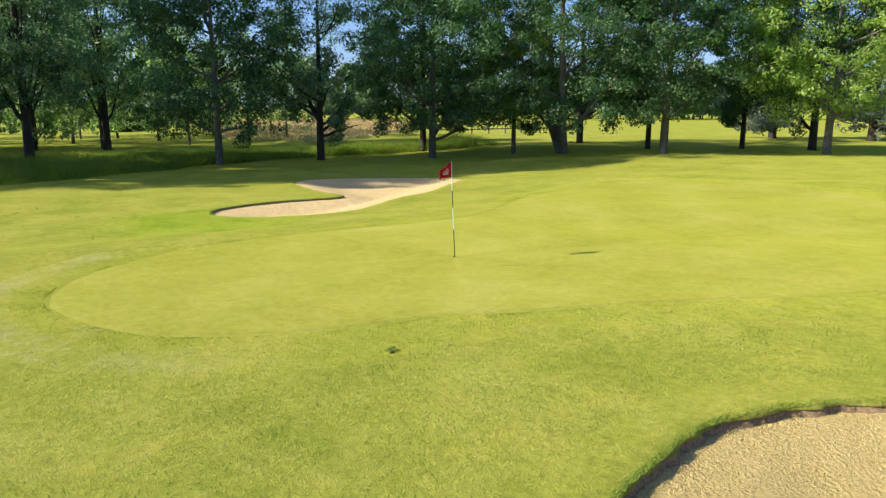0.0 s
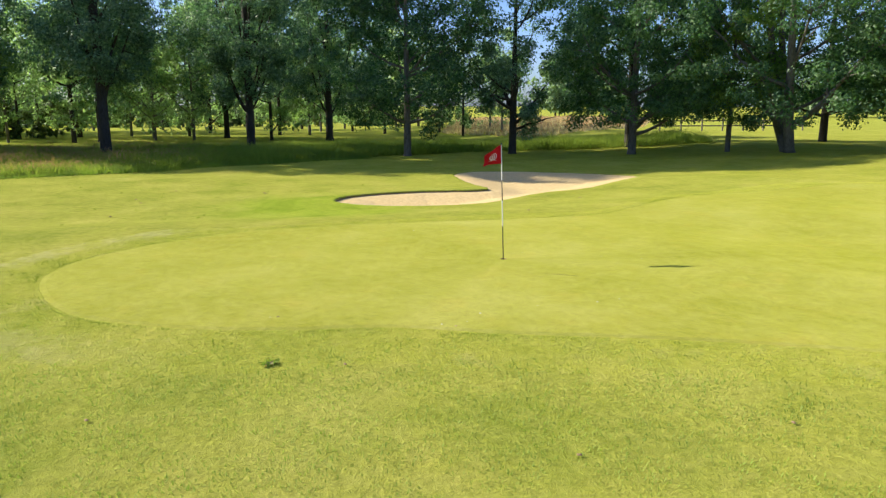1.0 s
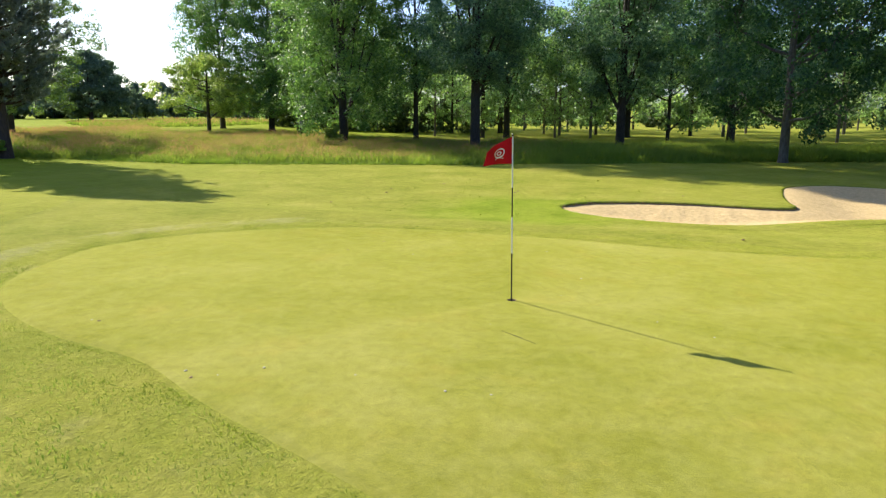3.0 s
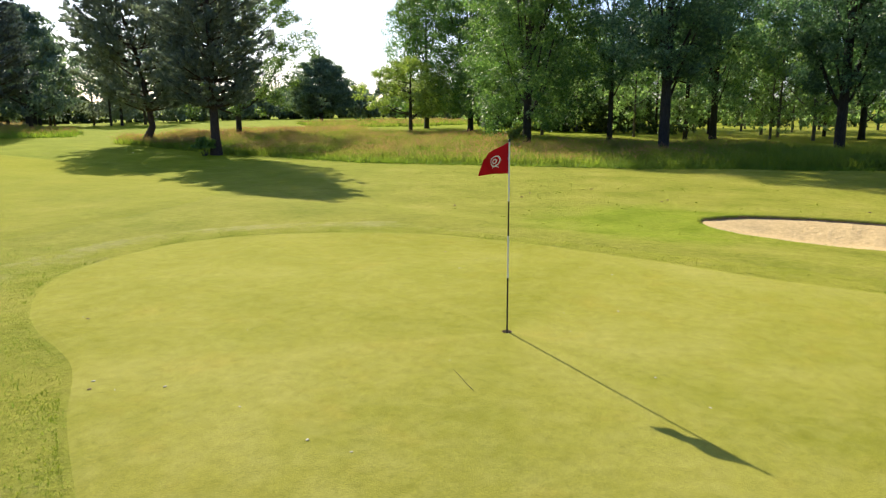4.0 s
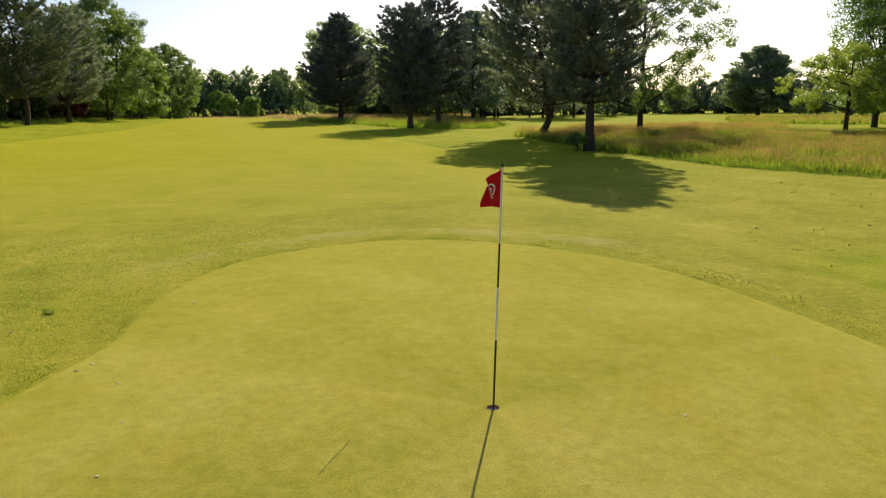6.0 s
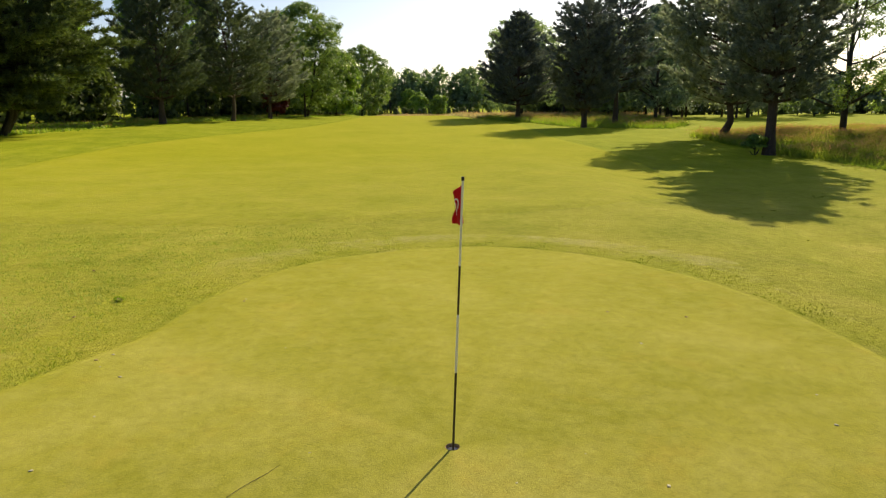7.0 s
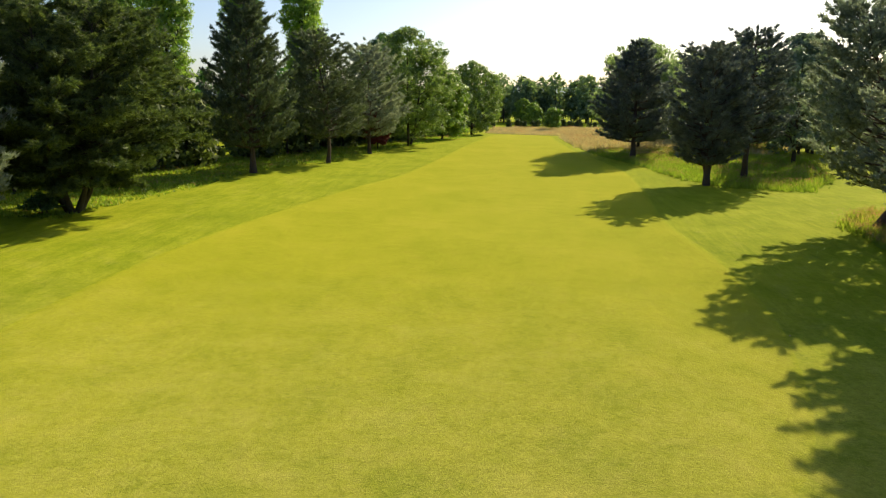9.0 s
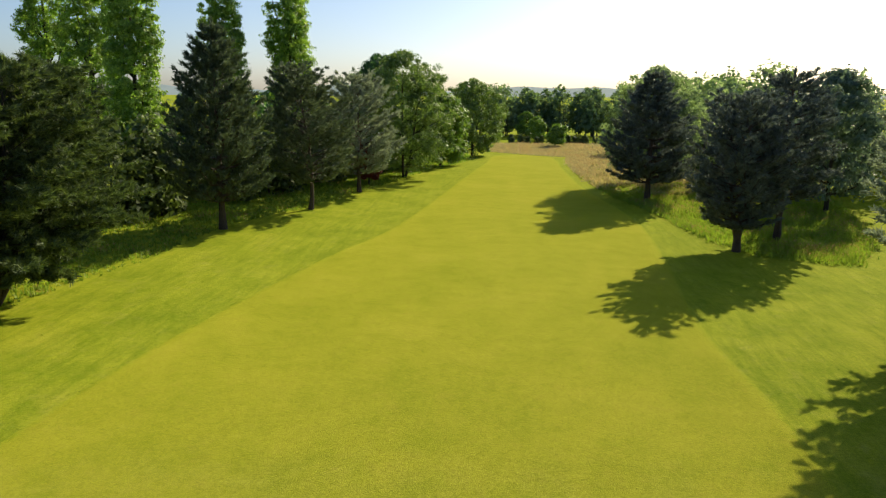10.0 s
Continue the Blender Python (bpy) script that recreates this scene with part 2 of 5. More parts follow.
SOIL = plain("soil", (0.17, 0.105, 0.05), (0.48, 0.335, 0.175), 22, 0.95, 0.9, 0.03)
SAND = plain("bunker_sand", (0.62, 0.435, 0.13), (0.90, 0.675, 0.255), 24, 0.95, 1.0, 0.09)
PALE_SAND = plain("pale_bunker_sand", (0.57, 0.40, 0.165), (0.77, 0.565, 0.265), 9, 0.95, 0.8, 0.05)
WHITE_PAINT = plain("white_stick_paint", (0.74, 0.74, 0.72), (0.82, 0.82, 0.80), 30, 0.4, 0.0)
BLACK_PAINT = plain("black_stick_paint", (0.012, 0.012, 0.013), (0.03, 0.03, 0.03), 30, 0.4, 0.0)
FLAG_RED = leafy("red_flag_cloth", (0.42, 0.012, 0.02), (0.52, 0.02, 0.03), 0.3, 0.7)
FLAG_WHITE = plain("white_flag_print", (0.7, 0.68, 0.66), (0.8, 0.79, 0.77), 60, 0.8, 0.0)
PALE_LITTER = plain("pale_litter", (0.35, 0.30, 0.20), (0.72, 0.68, 0.58), 80, 0.9, 0.3)
TIMBER = plain("weathered_timber", (0.10, 0.085, 0.065), (0.26, 0.23, 0.19), 8, 0.9, 0.5, 0.01, stretch=(1, 1, 6))
# the blue-grey is distance haze put into the hill colour
HILL = plain("hazed_hill", (0.16, 0.22, 0.26), (0.24, 0.30, 0.33), 0.004, 1.0, 0.0)


# ---- mesh helpers ----
def rng_of(seed):
    return np.random.default_rng(seed)


def mesh_from(name, verts, quads, smooth=False):
    """A mesh from arrays of corners and four-cornered faces."""
    verts, quads = np.asarray(verts, np.float32), np.asarray(quads, np.int32)
    me = bpy.data.meshes.new(name)
    me.vertices.add(len(verts))
    me.vertices.foreach_set("co", verts.ravel())
    me.loops.add(quads.size)
    me.loops.foreach_set("vertex_index", quads.ravel())
    me.polygons.add(len(quads))
    me.polygons.foreach_set("loop_start", np.arange(0, quads.size, quads.shape[1], dtype=np.int32))
    me.polygons.foreach_set("loop_total", np.full(len(quads), quads.shape[1], np.int32))
    if smooth:
        me.polygons.foreach_set("use_smooth", np.ones(len(quads), bool))
    me.update(calc_edges=True)
    return me


def solid(name, verts, quads, mat, parent=None, label="", smooth=False):
    ob = new(name, mesh_from(name, verts, quads, smooth))
    ob.data.materials.append(mat)
    if parent:
        ob.parent = parent
    if label:
        ob["label"] = label
    return ob


def part(name, bm, mat, parent=None, label="", smooth=False):
    me = bpy.data.meshes.new(name)
    bm.to_mesh(me)
    bm.free()
    if smooth:
        for f in me.polygons:
            f.use_smooth = True
    ob = new(name, me)
    me.materials.append(mat)
    if parent:
        ob.parent = parent
    if label:
        ob["label"] = label
    return ob


def empty_at(name, x, y, z, turn=0.0):
    ob = new(name)
    ob.matrix_world = pose(x, y, z, 0, 0, turn)
    return ob


def unit(v):
    return v / np.maximum(np.linalg.norm(v, axis=-1, keepdims=True), 1e-9)


def tube(path, radii, sides=8):
    """A tapered round bar along a path, closed at its end."""
    path = np.asarray(path, float)
    radii = np.append(np.asarray(radii, float), 0.002)
    path = np.vstack([path, path[-1] + (path[-1] - path[-2]) * 0.03])
    d = unit(np.gradient(path, axis=0))
    side = unit(np.cross(d, np.where(np.abs(d[:, 2:3]) > 0.9, [[1.0, 0, 0]], [[0, 0, 1.0]])))
    for i in range(1, len(side)):
        s = side[i - 1] - d[i] * (side[i - 1] @ d[i])
        side[i] = s / max(np.linalg.norm(s), 1e-9)
    other = np.cross(d, side)
    a = np.arange(sides) / sides * 2 * np.pi
    ring = path[:, None] + radii[:, None, None] * (np.cos(a)[None, :, None] * side[:, None] + np.sin(a)[None, :, None] * other[:, None])
    n = len(path)
    i, k = np.meshgrid(np.arange(n - 1), np.arange(sides), indexing="ij")
    q = np.stack([i * sides + k, i * sides + (k + 1) % sides, (i + 1) * sides + (k + 1) % sides, (i + 1) * sides + k], -1).reshape(-1, 4)
    return ring.reshape(-1, 3), q


def joined(pieces):
    verts, quads, n = [], [], 0
    for v, q in pieces:
        verts.append(v)
        quads.append(q + n)
        n += len(v)
    return np.vstack(verts), np.vstack(quads)


def leaves(rng, at, long, wide, along=None, spread=1.0, tri=False, facing=None):
    """One pointed leaf at each place, turned at random round the given ways; facing: the way its blade looks."""
    n = len(at)
    u = unit(rng.normal(size=(n, 3)) * spread + (0 if along is None else along))
    if facing is None:
        w = unit(np.cross(u, rng.normal(size=(n, 3))))
    else:
        u = unit(u - facing * np.sum(u * facing, 1, keepdims=True))
        w = np.cross(facing, u)
    k = rng.uniform(0.65, 1.3, (n, 1))
    u, w = u * long * k * 0.5, w * wide * k * 0.5
    if tri:
        v = np.stack([at + u, at - u * 0.8 + w, at - u * 0.8 - w], 1).reshape(-1, 3)
        return v, np.arange(3 * n).reshape(-1, 3)
    fold = np.cross(u, w)
    fold = unit(fold) * wide * 0.12
    v = np.stack([at - u, at + w - u * 0.15 + fold, at + u, at - w - u * 0.15 + fold], 1).reshape(-1, 3)
    return v, np.arange(4 * n).reshape(-1, 4)


# ---- ground form ----
def step(a, b, x):
    u = np.clip((x - a) / (b - a), 0, 1)
    return u * u * (3 - 2 * u)


def height(x, y):
    """The lie of the land: a green on a low plateau, falling east, rising to the south and to the fairway's west side."""
    x, y = np.asarray(x, float), np.asarray(y, float)
    z = -0.30 * step(5.5, 9.5, x) * (1 - step(25, 45, y)) * step(-32, -15, y)
    z = z + 0.35 * (1 - step(-32, -18, y))
    z = z + 0.5 * step(8, 20, -x) * step(15, 35, y) * (1 - step(90, 130, y))
    z = z - 1.8 * step(110, 180, y)
    z = z + 0.30 * np.exp(-((x - 9.5) ** 2 + (y + 16) ** 2) / 22) + 0.28 * np.exp(-((x + 1) ** 2 / 60 + (y + 20) ** 2 / 20))
    z = z + 0.055 * np.sin(0.75 * (0.45 * x - 0.9 * y)) * (1 - step(-5, -2, y)) * step(-24, -18, y) * step(-14, -8, x) * (1 - step(9, 14, x))
    near = np.exp(-(x * x + y * y) / 60 ** 2)
    return z + near * (0.03 * np.sin(x * 0.55 + 1.0) * np.cos(y * 0.43) + 0.02 * np.sin(x * 0.9 - y * 0.7)) * step(3, 9, np.hypot(x, y)) * (1 - step(6, 11, y))


def ground_z(x, y):
    return float(height(x, y))


def closed_curve(points, steps=14):
    """A smooth closed outline through a few corner points."""
    p = np.array(points, float)
    out = []
    for i in range(len(p)):
        a, b, c, d = p[i - 1], p[i], p[(i + 1) % len(p)], p[(i + 2) % len(p)]
        t = np.linspace(0, 1, steps, endpoint=False)[:, None]
        out.append(0.5 * (2 * b + (c - a) * t + (2 * a - 5 * b + 4 * c - d) * t ** 2 + (3 * b - a - 3 * c + d) * t ** 3))
    return np.vstack(out)


def inside(x, y, poly):
    x, y = np.asarray(x, float), np.asarray(y, float)
    r = np.zeros(x.shape, bool)
    for (ax, ay), (bx, by) in zip(poly, np.roll(poly, -1, 0)):
        if ay != by:
            r ^= ((ay > y) != (by > y)) & (x < (bx - ax) * (y - ay) / (by - ay) + ax)
    return r


GREEN = closed_curve([(0.9, 7.7), (2.4, 7.3), (3.6, 6.2), (4.4, 4.4), (4.7, 2.4), (4.6, 0.0), (4.3, -2.4), (4.6, -5.0), (6.0, -8.0), (7.5, -12.0),
                      (6.5, -16.0), (1.5, -18.0), (-4.0, -16.0), (-7.8, -11.0), (-8.2, -6.5), (-7.0, -3.8), (-5.1, -0.6), (-4.0, 1.7), (-3.3, 3.0), (-2.9, 4.6), (-2.2, 6.0), (-1.1, 7.1)])
FAR_BUNKER = closed_curve([(11.5, 1.0), (12.6, 0.1), (13.0, -2.2), (12.8, -4.4), (13.4, -5.2), (15.2, -5.2), (18.3, -5.6), (20.0, -7.4), (19.0, -10.0), (17.2, -12.4),
                           (15.3, -13.2), (13.6, -11.2), (11.7, -7.6), (10.1, -4.7), (9.3, -2.3), (9.6, -0.3), (10.4, 0.8)])
NEAR_BUNKER = closed_curve([(-8.5, 5.6), (-8.15, 4.3), (-8.05, 3.3), (-8.4, 2.1), (-9.1, 1.1), (-10.4, 0.3), (-12.2, 0.5), (-13.2, 2.0), (-13.0, 4.2), (-11.6, 6.0), (-9.6, 6.4)])
FAIRWAY = closed_curve([(-15.0, 22.0), (-14.3, 37.0), (-12.2, 51.0), (-10.6, 59.5), (-8.0, 70.5), (-5.2, 97.0), (-2.2, 130.0), (-1.6, 152.0), (1.0, 160.0), (7.0, 160.0), (10.5, 152.0),
                        (11.0, 138.0), (10.5, 122.0), (11.2, 98.0), (13.6, 76.0), (13.0, 60.0), (11.6, 45.0), (12.0, 34.0), (11.0, 24.0), (7.5, 14.5), (1.0, 11.0), (-6.0, 10.5), (-13.0, 13.5)])


def axis(bands):
    """Grid lines: bands of (end, spacing) outwards."""
    v, x = [bands[0][0]], bands[0][0]
    for end, gap in bands[1:]:
        while x < end - gap * 0.5:
            x += gap
            v.append(x)
    return np.array(v)


def build_ground():
    xs = axis([(-3600, 0), (-600, 300), (-120, 30), (-40, 4), (-16, 1.0), (30, 0.45), (60, 1.5), (160, 5), (600, 40), (3600, 300)])
    ys = axis([(-3600, 0), (-600, 300), (-120, 30), (-50, 4), (-20, 1.0), (14, 0.45), (20, 0.8), (60, 1.2), (220, 4), (600, 40), (3600, 300)])
    gx, gy = np.meshgrid(xs, ys, indexing="ij")
    v = np.stack([gx, gy, height(gx, gy)], -1).reshape(-1, 3)
    ny = len(ys)
    i, k = np.meshgrid(np.arange(len(xs) - 1), np.arange(ny - 1), indexing="ij")
    q = np.stack([i * ny + k, (i + 1) * ny + k, (i + 1) * ny + k + 1, i * ny + k + 1], -1).reshape(-1, 4)
    c = v[q].mean(1)
    hole = np.zeros(len(q), bool)
    for b in (FAR_BUNKER, NEAR_BUNKER):
        mid = b.mean(0)
        near = (np.abs(c[:, 0] - mid[0]) < 12) & (np.abs(c[:, 1] - mid[1]) < 12)
        idx = np.where(near)[0]
        for k in range(4):
            hole[idx] |= inside(v[q[idx, k], 0], v[q[idx, k], 1], b)
    cup = np.abs(c[:, 0]) + np.abs(c[:, 1]) < 0.5
    ob = solid("ground", v, q[~(hole | cup)], LAWN_TURF, smooth=True)
    return tagged(ob, "mown semi-rough grass with worn dry patches", "grass", kind="structure")


build_ground()


def draped(name, outline, mat, lift, gap, label, category, skip=0.0, skirt=0.45):
    """A sheet of turf inside an outline, lying on the land."""
    tangent = unit(np.roll(outline, -1, 0) - np.roll(outline, 1, 0))
    turn = np.sign(np.sum(outline[:, 0] * np.roll(outline[:, 1], -1) - outline[:, 1] * np.roll(outline[:, 0], -1)))
    inner = outline + np.stack([-tangent[:, 1], tangent[:, 0]], 1) * turn * skirt
    bm = bmesh.new()
    bm.faces.new([bm.verts.new((x, y, 0)) for x, y in inner])
    bmesh.ops.triangulate(bm, faces=bm.faces[:])
    lo, hi = outline.min(0), outline.max(0)
    for ax in (0, 1):
        for k in range(1, int((hi[ax] - lo[ax]) / gap) + 1):
            no, co = Vector((0, 0, 0)), Vector((0, 0, 0))
            no[ax], co[ax] = 1, lo[ax] + k * gap
            bmesh.ops.bisect_plane(bm, geom=bm.verts[:] + bm.edges[:] + bm.faces[:], dist=1e-4, plane_co=co, plane_no=no)
    edge = bm.verts.layers.float.new("edge")
    rim_a = [bm.verts.new((x, y, 0)) for x, y in inner]
    rim_b = [bm.verts.new((x, y, -lift * 1.35)) for x, y in outline]
    for v in rim_b:
        v[edge] = 1.0
    for k in range(len(inner)):
        bm.faces.new((rim_a[k - 1], rim_a[k], rim_b[k], rim_b[k - 1]))
    if skip:
        gone = [f for f in bm.faces if f.calc_center_median().xy.length < 0.7]
        bmesh.ops.delete(bm, geom=gone, context="FACES")
        loops = []
        for r, dz in ((skip, 0.002), (1.3, 0.002), (1.7, -0.003)):
            loops.append([bm.verts.new((r * math.cos(a), r * math.sin(a), dz)) for a in np.arange(32) / 32 * math.tau])
        for a, b in zip(loops, loops[1:]):
            for k in range(32):
                bm.faces.new((a[k], b[k], b[(k + 1) % 32], a[(k + 1) % 32]))
    for v in bm.verts:
        v.co.z += height(v.co.x, v.co.y) + lift
    bmesh.ops.recalc_face_normals(bm, faces=bm.faces[:])
    for f in bm.faces:
        if f.normal.z < 0:
            f.normal_flip()
    ob = part(name, bm, mat, smooth=True)
    return tagged(ob, label, category, kind="structure")


def grown(outline, by):
    tangent = unit(np.roll(outline, -1, 0) - np.roll(outline, 1, 0))
    turn = np.sign(np.sum(outline[:, 0] * np.roll(outline[:, 1], -1) - outline[:, 1] * np.roll(outline[:, 0], -1)))
    return outline + np.stack([tangent[:, 1], -tangent[:, 0]], 1) * turn * by


draped("apron", grown(GREEN, 1.7), APRON_TURF, 0.010, 0.9, "worn apron of longer dry grass round the green", "apron", skip=0.3, skirt=1.35)
draped("putting_green", grown(GREEN, 0.09), GREEN_TURF, 0.024, 0.9, "smooth close-mown yellow-green putting green", "putting green", skip=0.054, skirt=0.2)
draped("fairway", FAIRWAY, FAIRWAY_TURF, 0.045, 2.0, "broad sunlit yellow-green mown fairway", "fairway", skirt=0.7)


def bunker(name, outline, depth, lips, label, sand):
    """A sand bunker: turf rim, cut soil face and a dished floor of sand."""
    rng = rng_of(len(outline))
    n = len(outline)
    mid = outline.mean(0)
    tangent = unit(np.roll(outline, -1, 0) - np.roll(outline, 1, 0))
    out = np.stack([tangent[:, 1], -tangent[:, 0]], 1)
    if ((outline + out * 0.1 - mid) ** 2).sum() < ((outline - mid) ** 2).sum():
        out = -out
    wob = np.convolve(np.tile(rng.normal(size=n), 3), np.ones(3) / 3, "same")[n:2 * n, None] * 0.035
    edge = outline + out * wob
    z0 = height(edge[:, 0], edge[:, 1])[:, None]

    def ring(off, dz):
        p = edge + out * off
        return np.hstack([p, ((height(p[:, 0], p[:, 1]) if off > 0 else z0[:, 0]) + dz)[:, None]])

    def strips(rings):
        k = np.arange(n)
        q = [np.stack([r * n + k, r * n + (k + 1) % n, (r + 1) * n + (k + 1) % n, (r + 1) * n + k], 1) for r in range(len(rings) - 1)]
        return np.vstack(rings), np.vstack(q)

    hub = empty_at(name, 0, 0, 0)
    lip = lips(edge[:, 0], edge[:, 1])
    drop = lip * (0.85 + 0.3 * rng.random(n))
    solid("turf_rim", *strips([ring(0.75, 0.006), ring(0.35, 0.02), ring(0.06, 0.022), ring(-0.02, 0.0), ring(-0.03, -0.03)]), LAWN_TURF, hub, smooth=True)
    solid("soil_face", *strips([ring(0.0, -0.008), ring(-0.015, -0.03), ring(-0.05, -drop * 0.8), ring(-0.15, -drop - 0.03)]), SOIL, hub, "dark cut soil edge")
    bm = bmesh.new()
    bm.faces.new([bm.verts.new((x, y, 0)) for x, y in edge + out * 0.025])
    bmesh.ops.triangulate(bm, faces=bm.faces[:])
    lo, hi = edge.min(0), edge.max(0)
    for ax in (0, 1):
        for k in range(1, int((hi[ax] - lo[ax]) / 0.22) + 1):
            no, co = Vector((0, 0, 0)), Vector((0, 0, 0))
            no[ax], co[ax] = 1, lo[ax] + k * 0.22
            bmesh.ops.bisect_plane(bm, geom=bm.verts[:] + bm.edges[:] + bm.faces[:], dist=1e-4, plane_co=co, plane_no=no)
    for v in bm.verts:
        far2 = ((edge - np.array(v.co.xy)) ** 2).sum(1)
        d, here = np.sqrt(far2.min()), lip[far2.argmin()]
        rough = 0.02 * noise.noise(Vector((v.co.x * 2.2, v.co.y * 2.2, 3))) + 0.02 * noise.noise(Vector((v.co.x * 6, v.co.y * 6, 9)))
        v.co.z = ground_z(v.co.x, v.co.y) - here * 0.8 - (depth - here * 0.8) * step(0, 2.2, d) + rough * step(0, 0.4, d)
    bmesh.ops.recalc_face_normals(bm, faces=bm.faces[:])
    for f in bm.faces:
        if f.normal.z < 0:
            f.normal_flip()
    part("sand", bm, sand, hub, "raked sand", smooth=True)
    return tagged(hub, label, "bunker", "bunkers by the green", "structure")


bunker("bunker", FAR_BUNKER, 0.30, lambda x, y: 0.02 + 0.062 * step(10.8, 11.8, x) * step(-6.0, -5.2, y) * (1 - step(13.6, 14.6, x)), "kidney-shaped sand bunker with a cut soil lip", PALE_SAND)
bunker("bunker", NEAR_BUNKER, 0.42, lambda x, y: 0.13 + 0 * x, "deep golden sand bunker with a shaggy turf lip", SAND)


# ---- hole and flagstick ----
def hole_cup():
    hub = empty_at("golf_hole", 0, 0, 0.024)
    a = np.arange(32) / 32 * math.tau
    circle = np.stack([np.cos(a), np.sin(a)], 1)

    def rings(levels):
        v = np.vstack([np.hstack([circle * r, np.full((32, 1), z)]) for r, z in levels])
        k = np.arange(32)
        q = np.vstack([np.stack([i * 32 + k, i * 32 + (k + 1) % 32, (i + 1) * 32 + (k + 1) % 32, (i + 1) * 32 + k], 1) for i in range(len(levels) - 1)])
        return v, q
    solid("soil_ring", *rings([(0.058, 0.004), (0.054, 0.002), (0.054, -0.03), (0.053, -0.032)]), SOIL, hub, "dark cut soil rim", True)
    solid("cup_liner", *rings([(0.056, -0.028), (0.052, -0.028), (0.052, -0.13), (0.002, -0.135)]), WHITE_PAINT, hub, "white cup liner", True)
    tagged(hub, "golf hole with a white liner cut in the green", "golf hole")


hole_cup()


def flagstick():
    hub = empty_at("flagstick", 0, 0, -0.12)
    lean = np.array([0.08, 0.05, 2.12]) - np.array([0, 0, -0.12])
    size = np.linalg.norm(lean)
    way = lean / size

    def bar(name, z0, z1, r, mat, label=""):
        k = np.array([z0, z0 + 0.01, z1 - 0.01, z1]) + 0.12
        solid(name, *tube(way[None] * k[:, None], [r * 0.97, r, r, r * 0.97], 12), mat, hub, label, True)
    for z0, z1, mat, lab in ((-0.10, 0.63, BLACK_PAINT, "black band"), (0.63, 1.09, WHITE_PAINT, "white band"), (1.09, 1.465, BLACK_PAINT, "black band"),
                             (1.465, 2.10, WHITE_PAINT, "white band")):
        bar("pole_band", z0, z1, 0.0095 if z0 < 1 else 0.0085, mat, lab)
    bar("ferrule", -0.115, -0.06, 0.016, BLACK_PAINT)
    bar("cap", 2.095, 2.125, 0.012, BLACK_PAINT, "small dark cap")
    # cloth, drooping to the lee of the pole
    wind, across = np.array([-0.02, 1.0, 0.0]), np.array([1.0, 0.02, 0.0])
    nu, nv, wide, tall = 26, 16, 0.42, 0.33

    def cloth(u, v):
        top = 0.20 * u ** 1.25
        low = 0.015 * u + 0.03 * u * u
        z = 2.09 - v * tall - (top * (1 - v) + low * v)
        run = wide * (u * (0.80 + 0.10 * v) - 0.03 * np.sin(u * 7 + v * 2) * u)
        side = 0.045 * np.sin(u * 8.5 + v * 2.6) * u ** 0.7 + 0.05 * u * (v - 0.5)
        base = way * ((z + 0.12) / way[2])[..., None] if np.ndim(z) else way * ((z + 0.12) / way[2])
        return base + (wind * np.asarray(run)[..., None] if np.ndim(run) else wind * run) + (across * np.asarray(side)[..., None] if np.ndim(side) else across * side)
    u, v = np.meshgrid(np.linspace(0, 1, nu), np.linspace(0, 1, nv), indexing="ij")
    p = cloth(u, v).reshape(-1, 3)
    i, k = np.meshgrid(np.arange(nu - 1), np.arange(nv - 1), indexing="ij")
    q = np.stack([i * nv + k, (i + 1) * nv + k, (i + 1) * nv + k + 1, i * nv + k + 1], -1).reshape(-1, 4)
    flag = solid("flag", p, q, FLAG_RED, hub, "red cloth flag with a white crest", True)
    so = flag.modifiers.new("thick", "SOLIDIFY")
    so.thickness = 0.003
    so.offset = 0
    # a ring with two crossed strokes, on both faces
    for face in (1, -1):
        pieces = []

        def strip(pts, w):
            pts = np.array(pts, float)
            d = unit(np.gradient(pts, axis=0))
            nrm = np.stack([-d[:, 1], d[:, 0]], 1) * w
            both = np.stack([pts + nrm, pts - nrm], 1).reshape(-1, 2)
            uu, vv = both[:, 0] / wide, both[:, 1] / tall
            c = cloth(uu, vv)
            e = 1e-3
            nn = unit(np.cross(cloth(uu + e, vv) - c, cloth(uu, vv + e) - c))
            m = len(pts)
            k = np.arange(m - 1)
            pieces.append((c + nn * face * 0.0035, np.stack([2 * k, 2 * k + 2, 2 * k + 3, 2 * k + 1], 1)))
        a = np.linspace(0, math.tau, 29)
        cx, cy = 0.19, 0.165
        strip(np.stack([cx + 0.066 * np.cos(a), cy + 0.066 * np.sin(a)], 1), 0.007)
        strip(np.stack([cx + 0.026 * np.cos(a), cy + 0.026 * np.sin(a)], 1), 0.007)
        t = np.linspace(-1, 1, 15)
        strip(np.stack([cx + 0.06 * t, cy + 0.06 + 0.025 * t], 1), 0.004)
        strip(np.stack([cx + 0.06 * t, cy + 0.06 - 0.025 * t], 1), 0.004)
        solid("crest", *joined(pieces), FLAG_WHITE, flag, "white printed ring crest")
    tagged(hub, "black and white banded flagstick with a red flag", "flagstick")


flagstick()


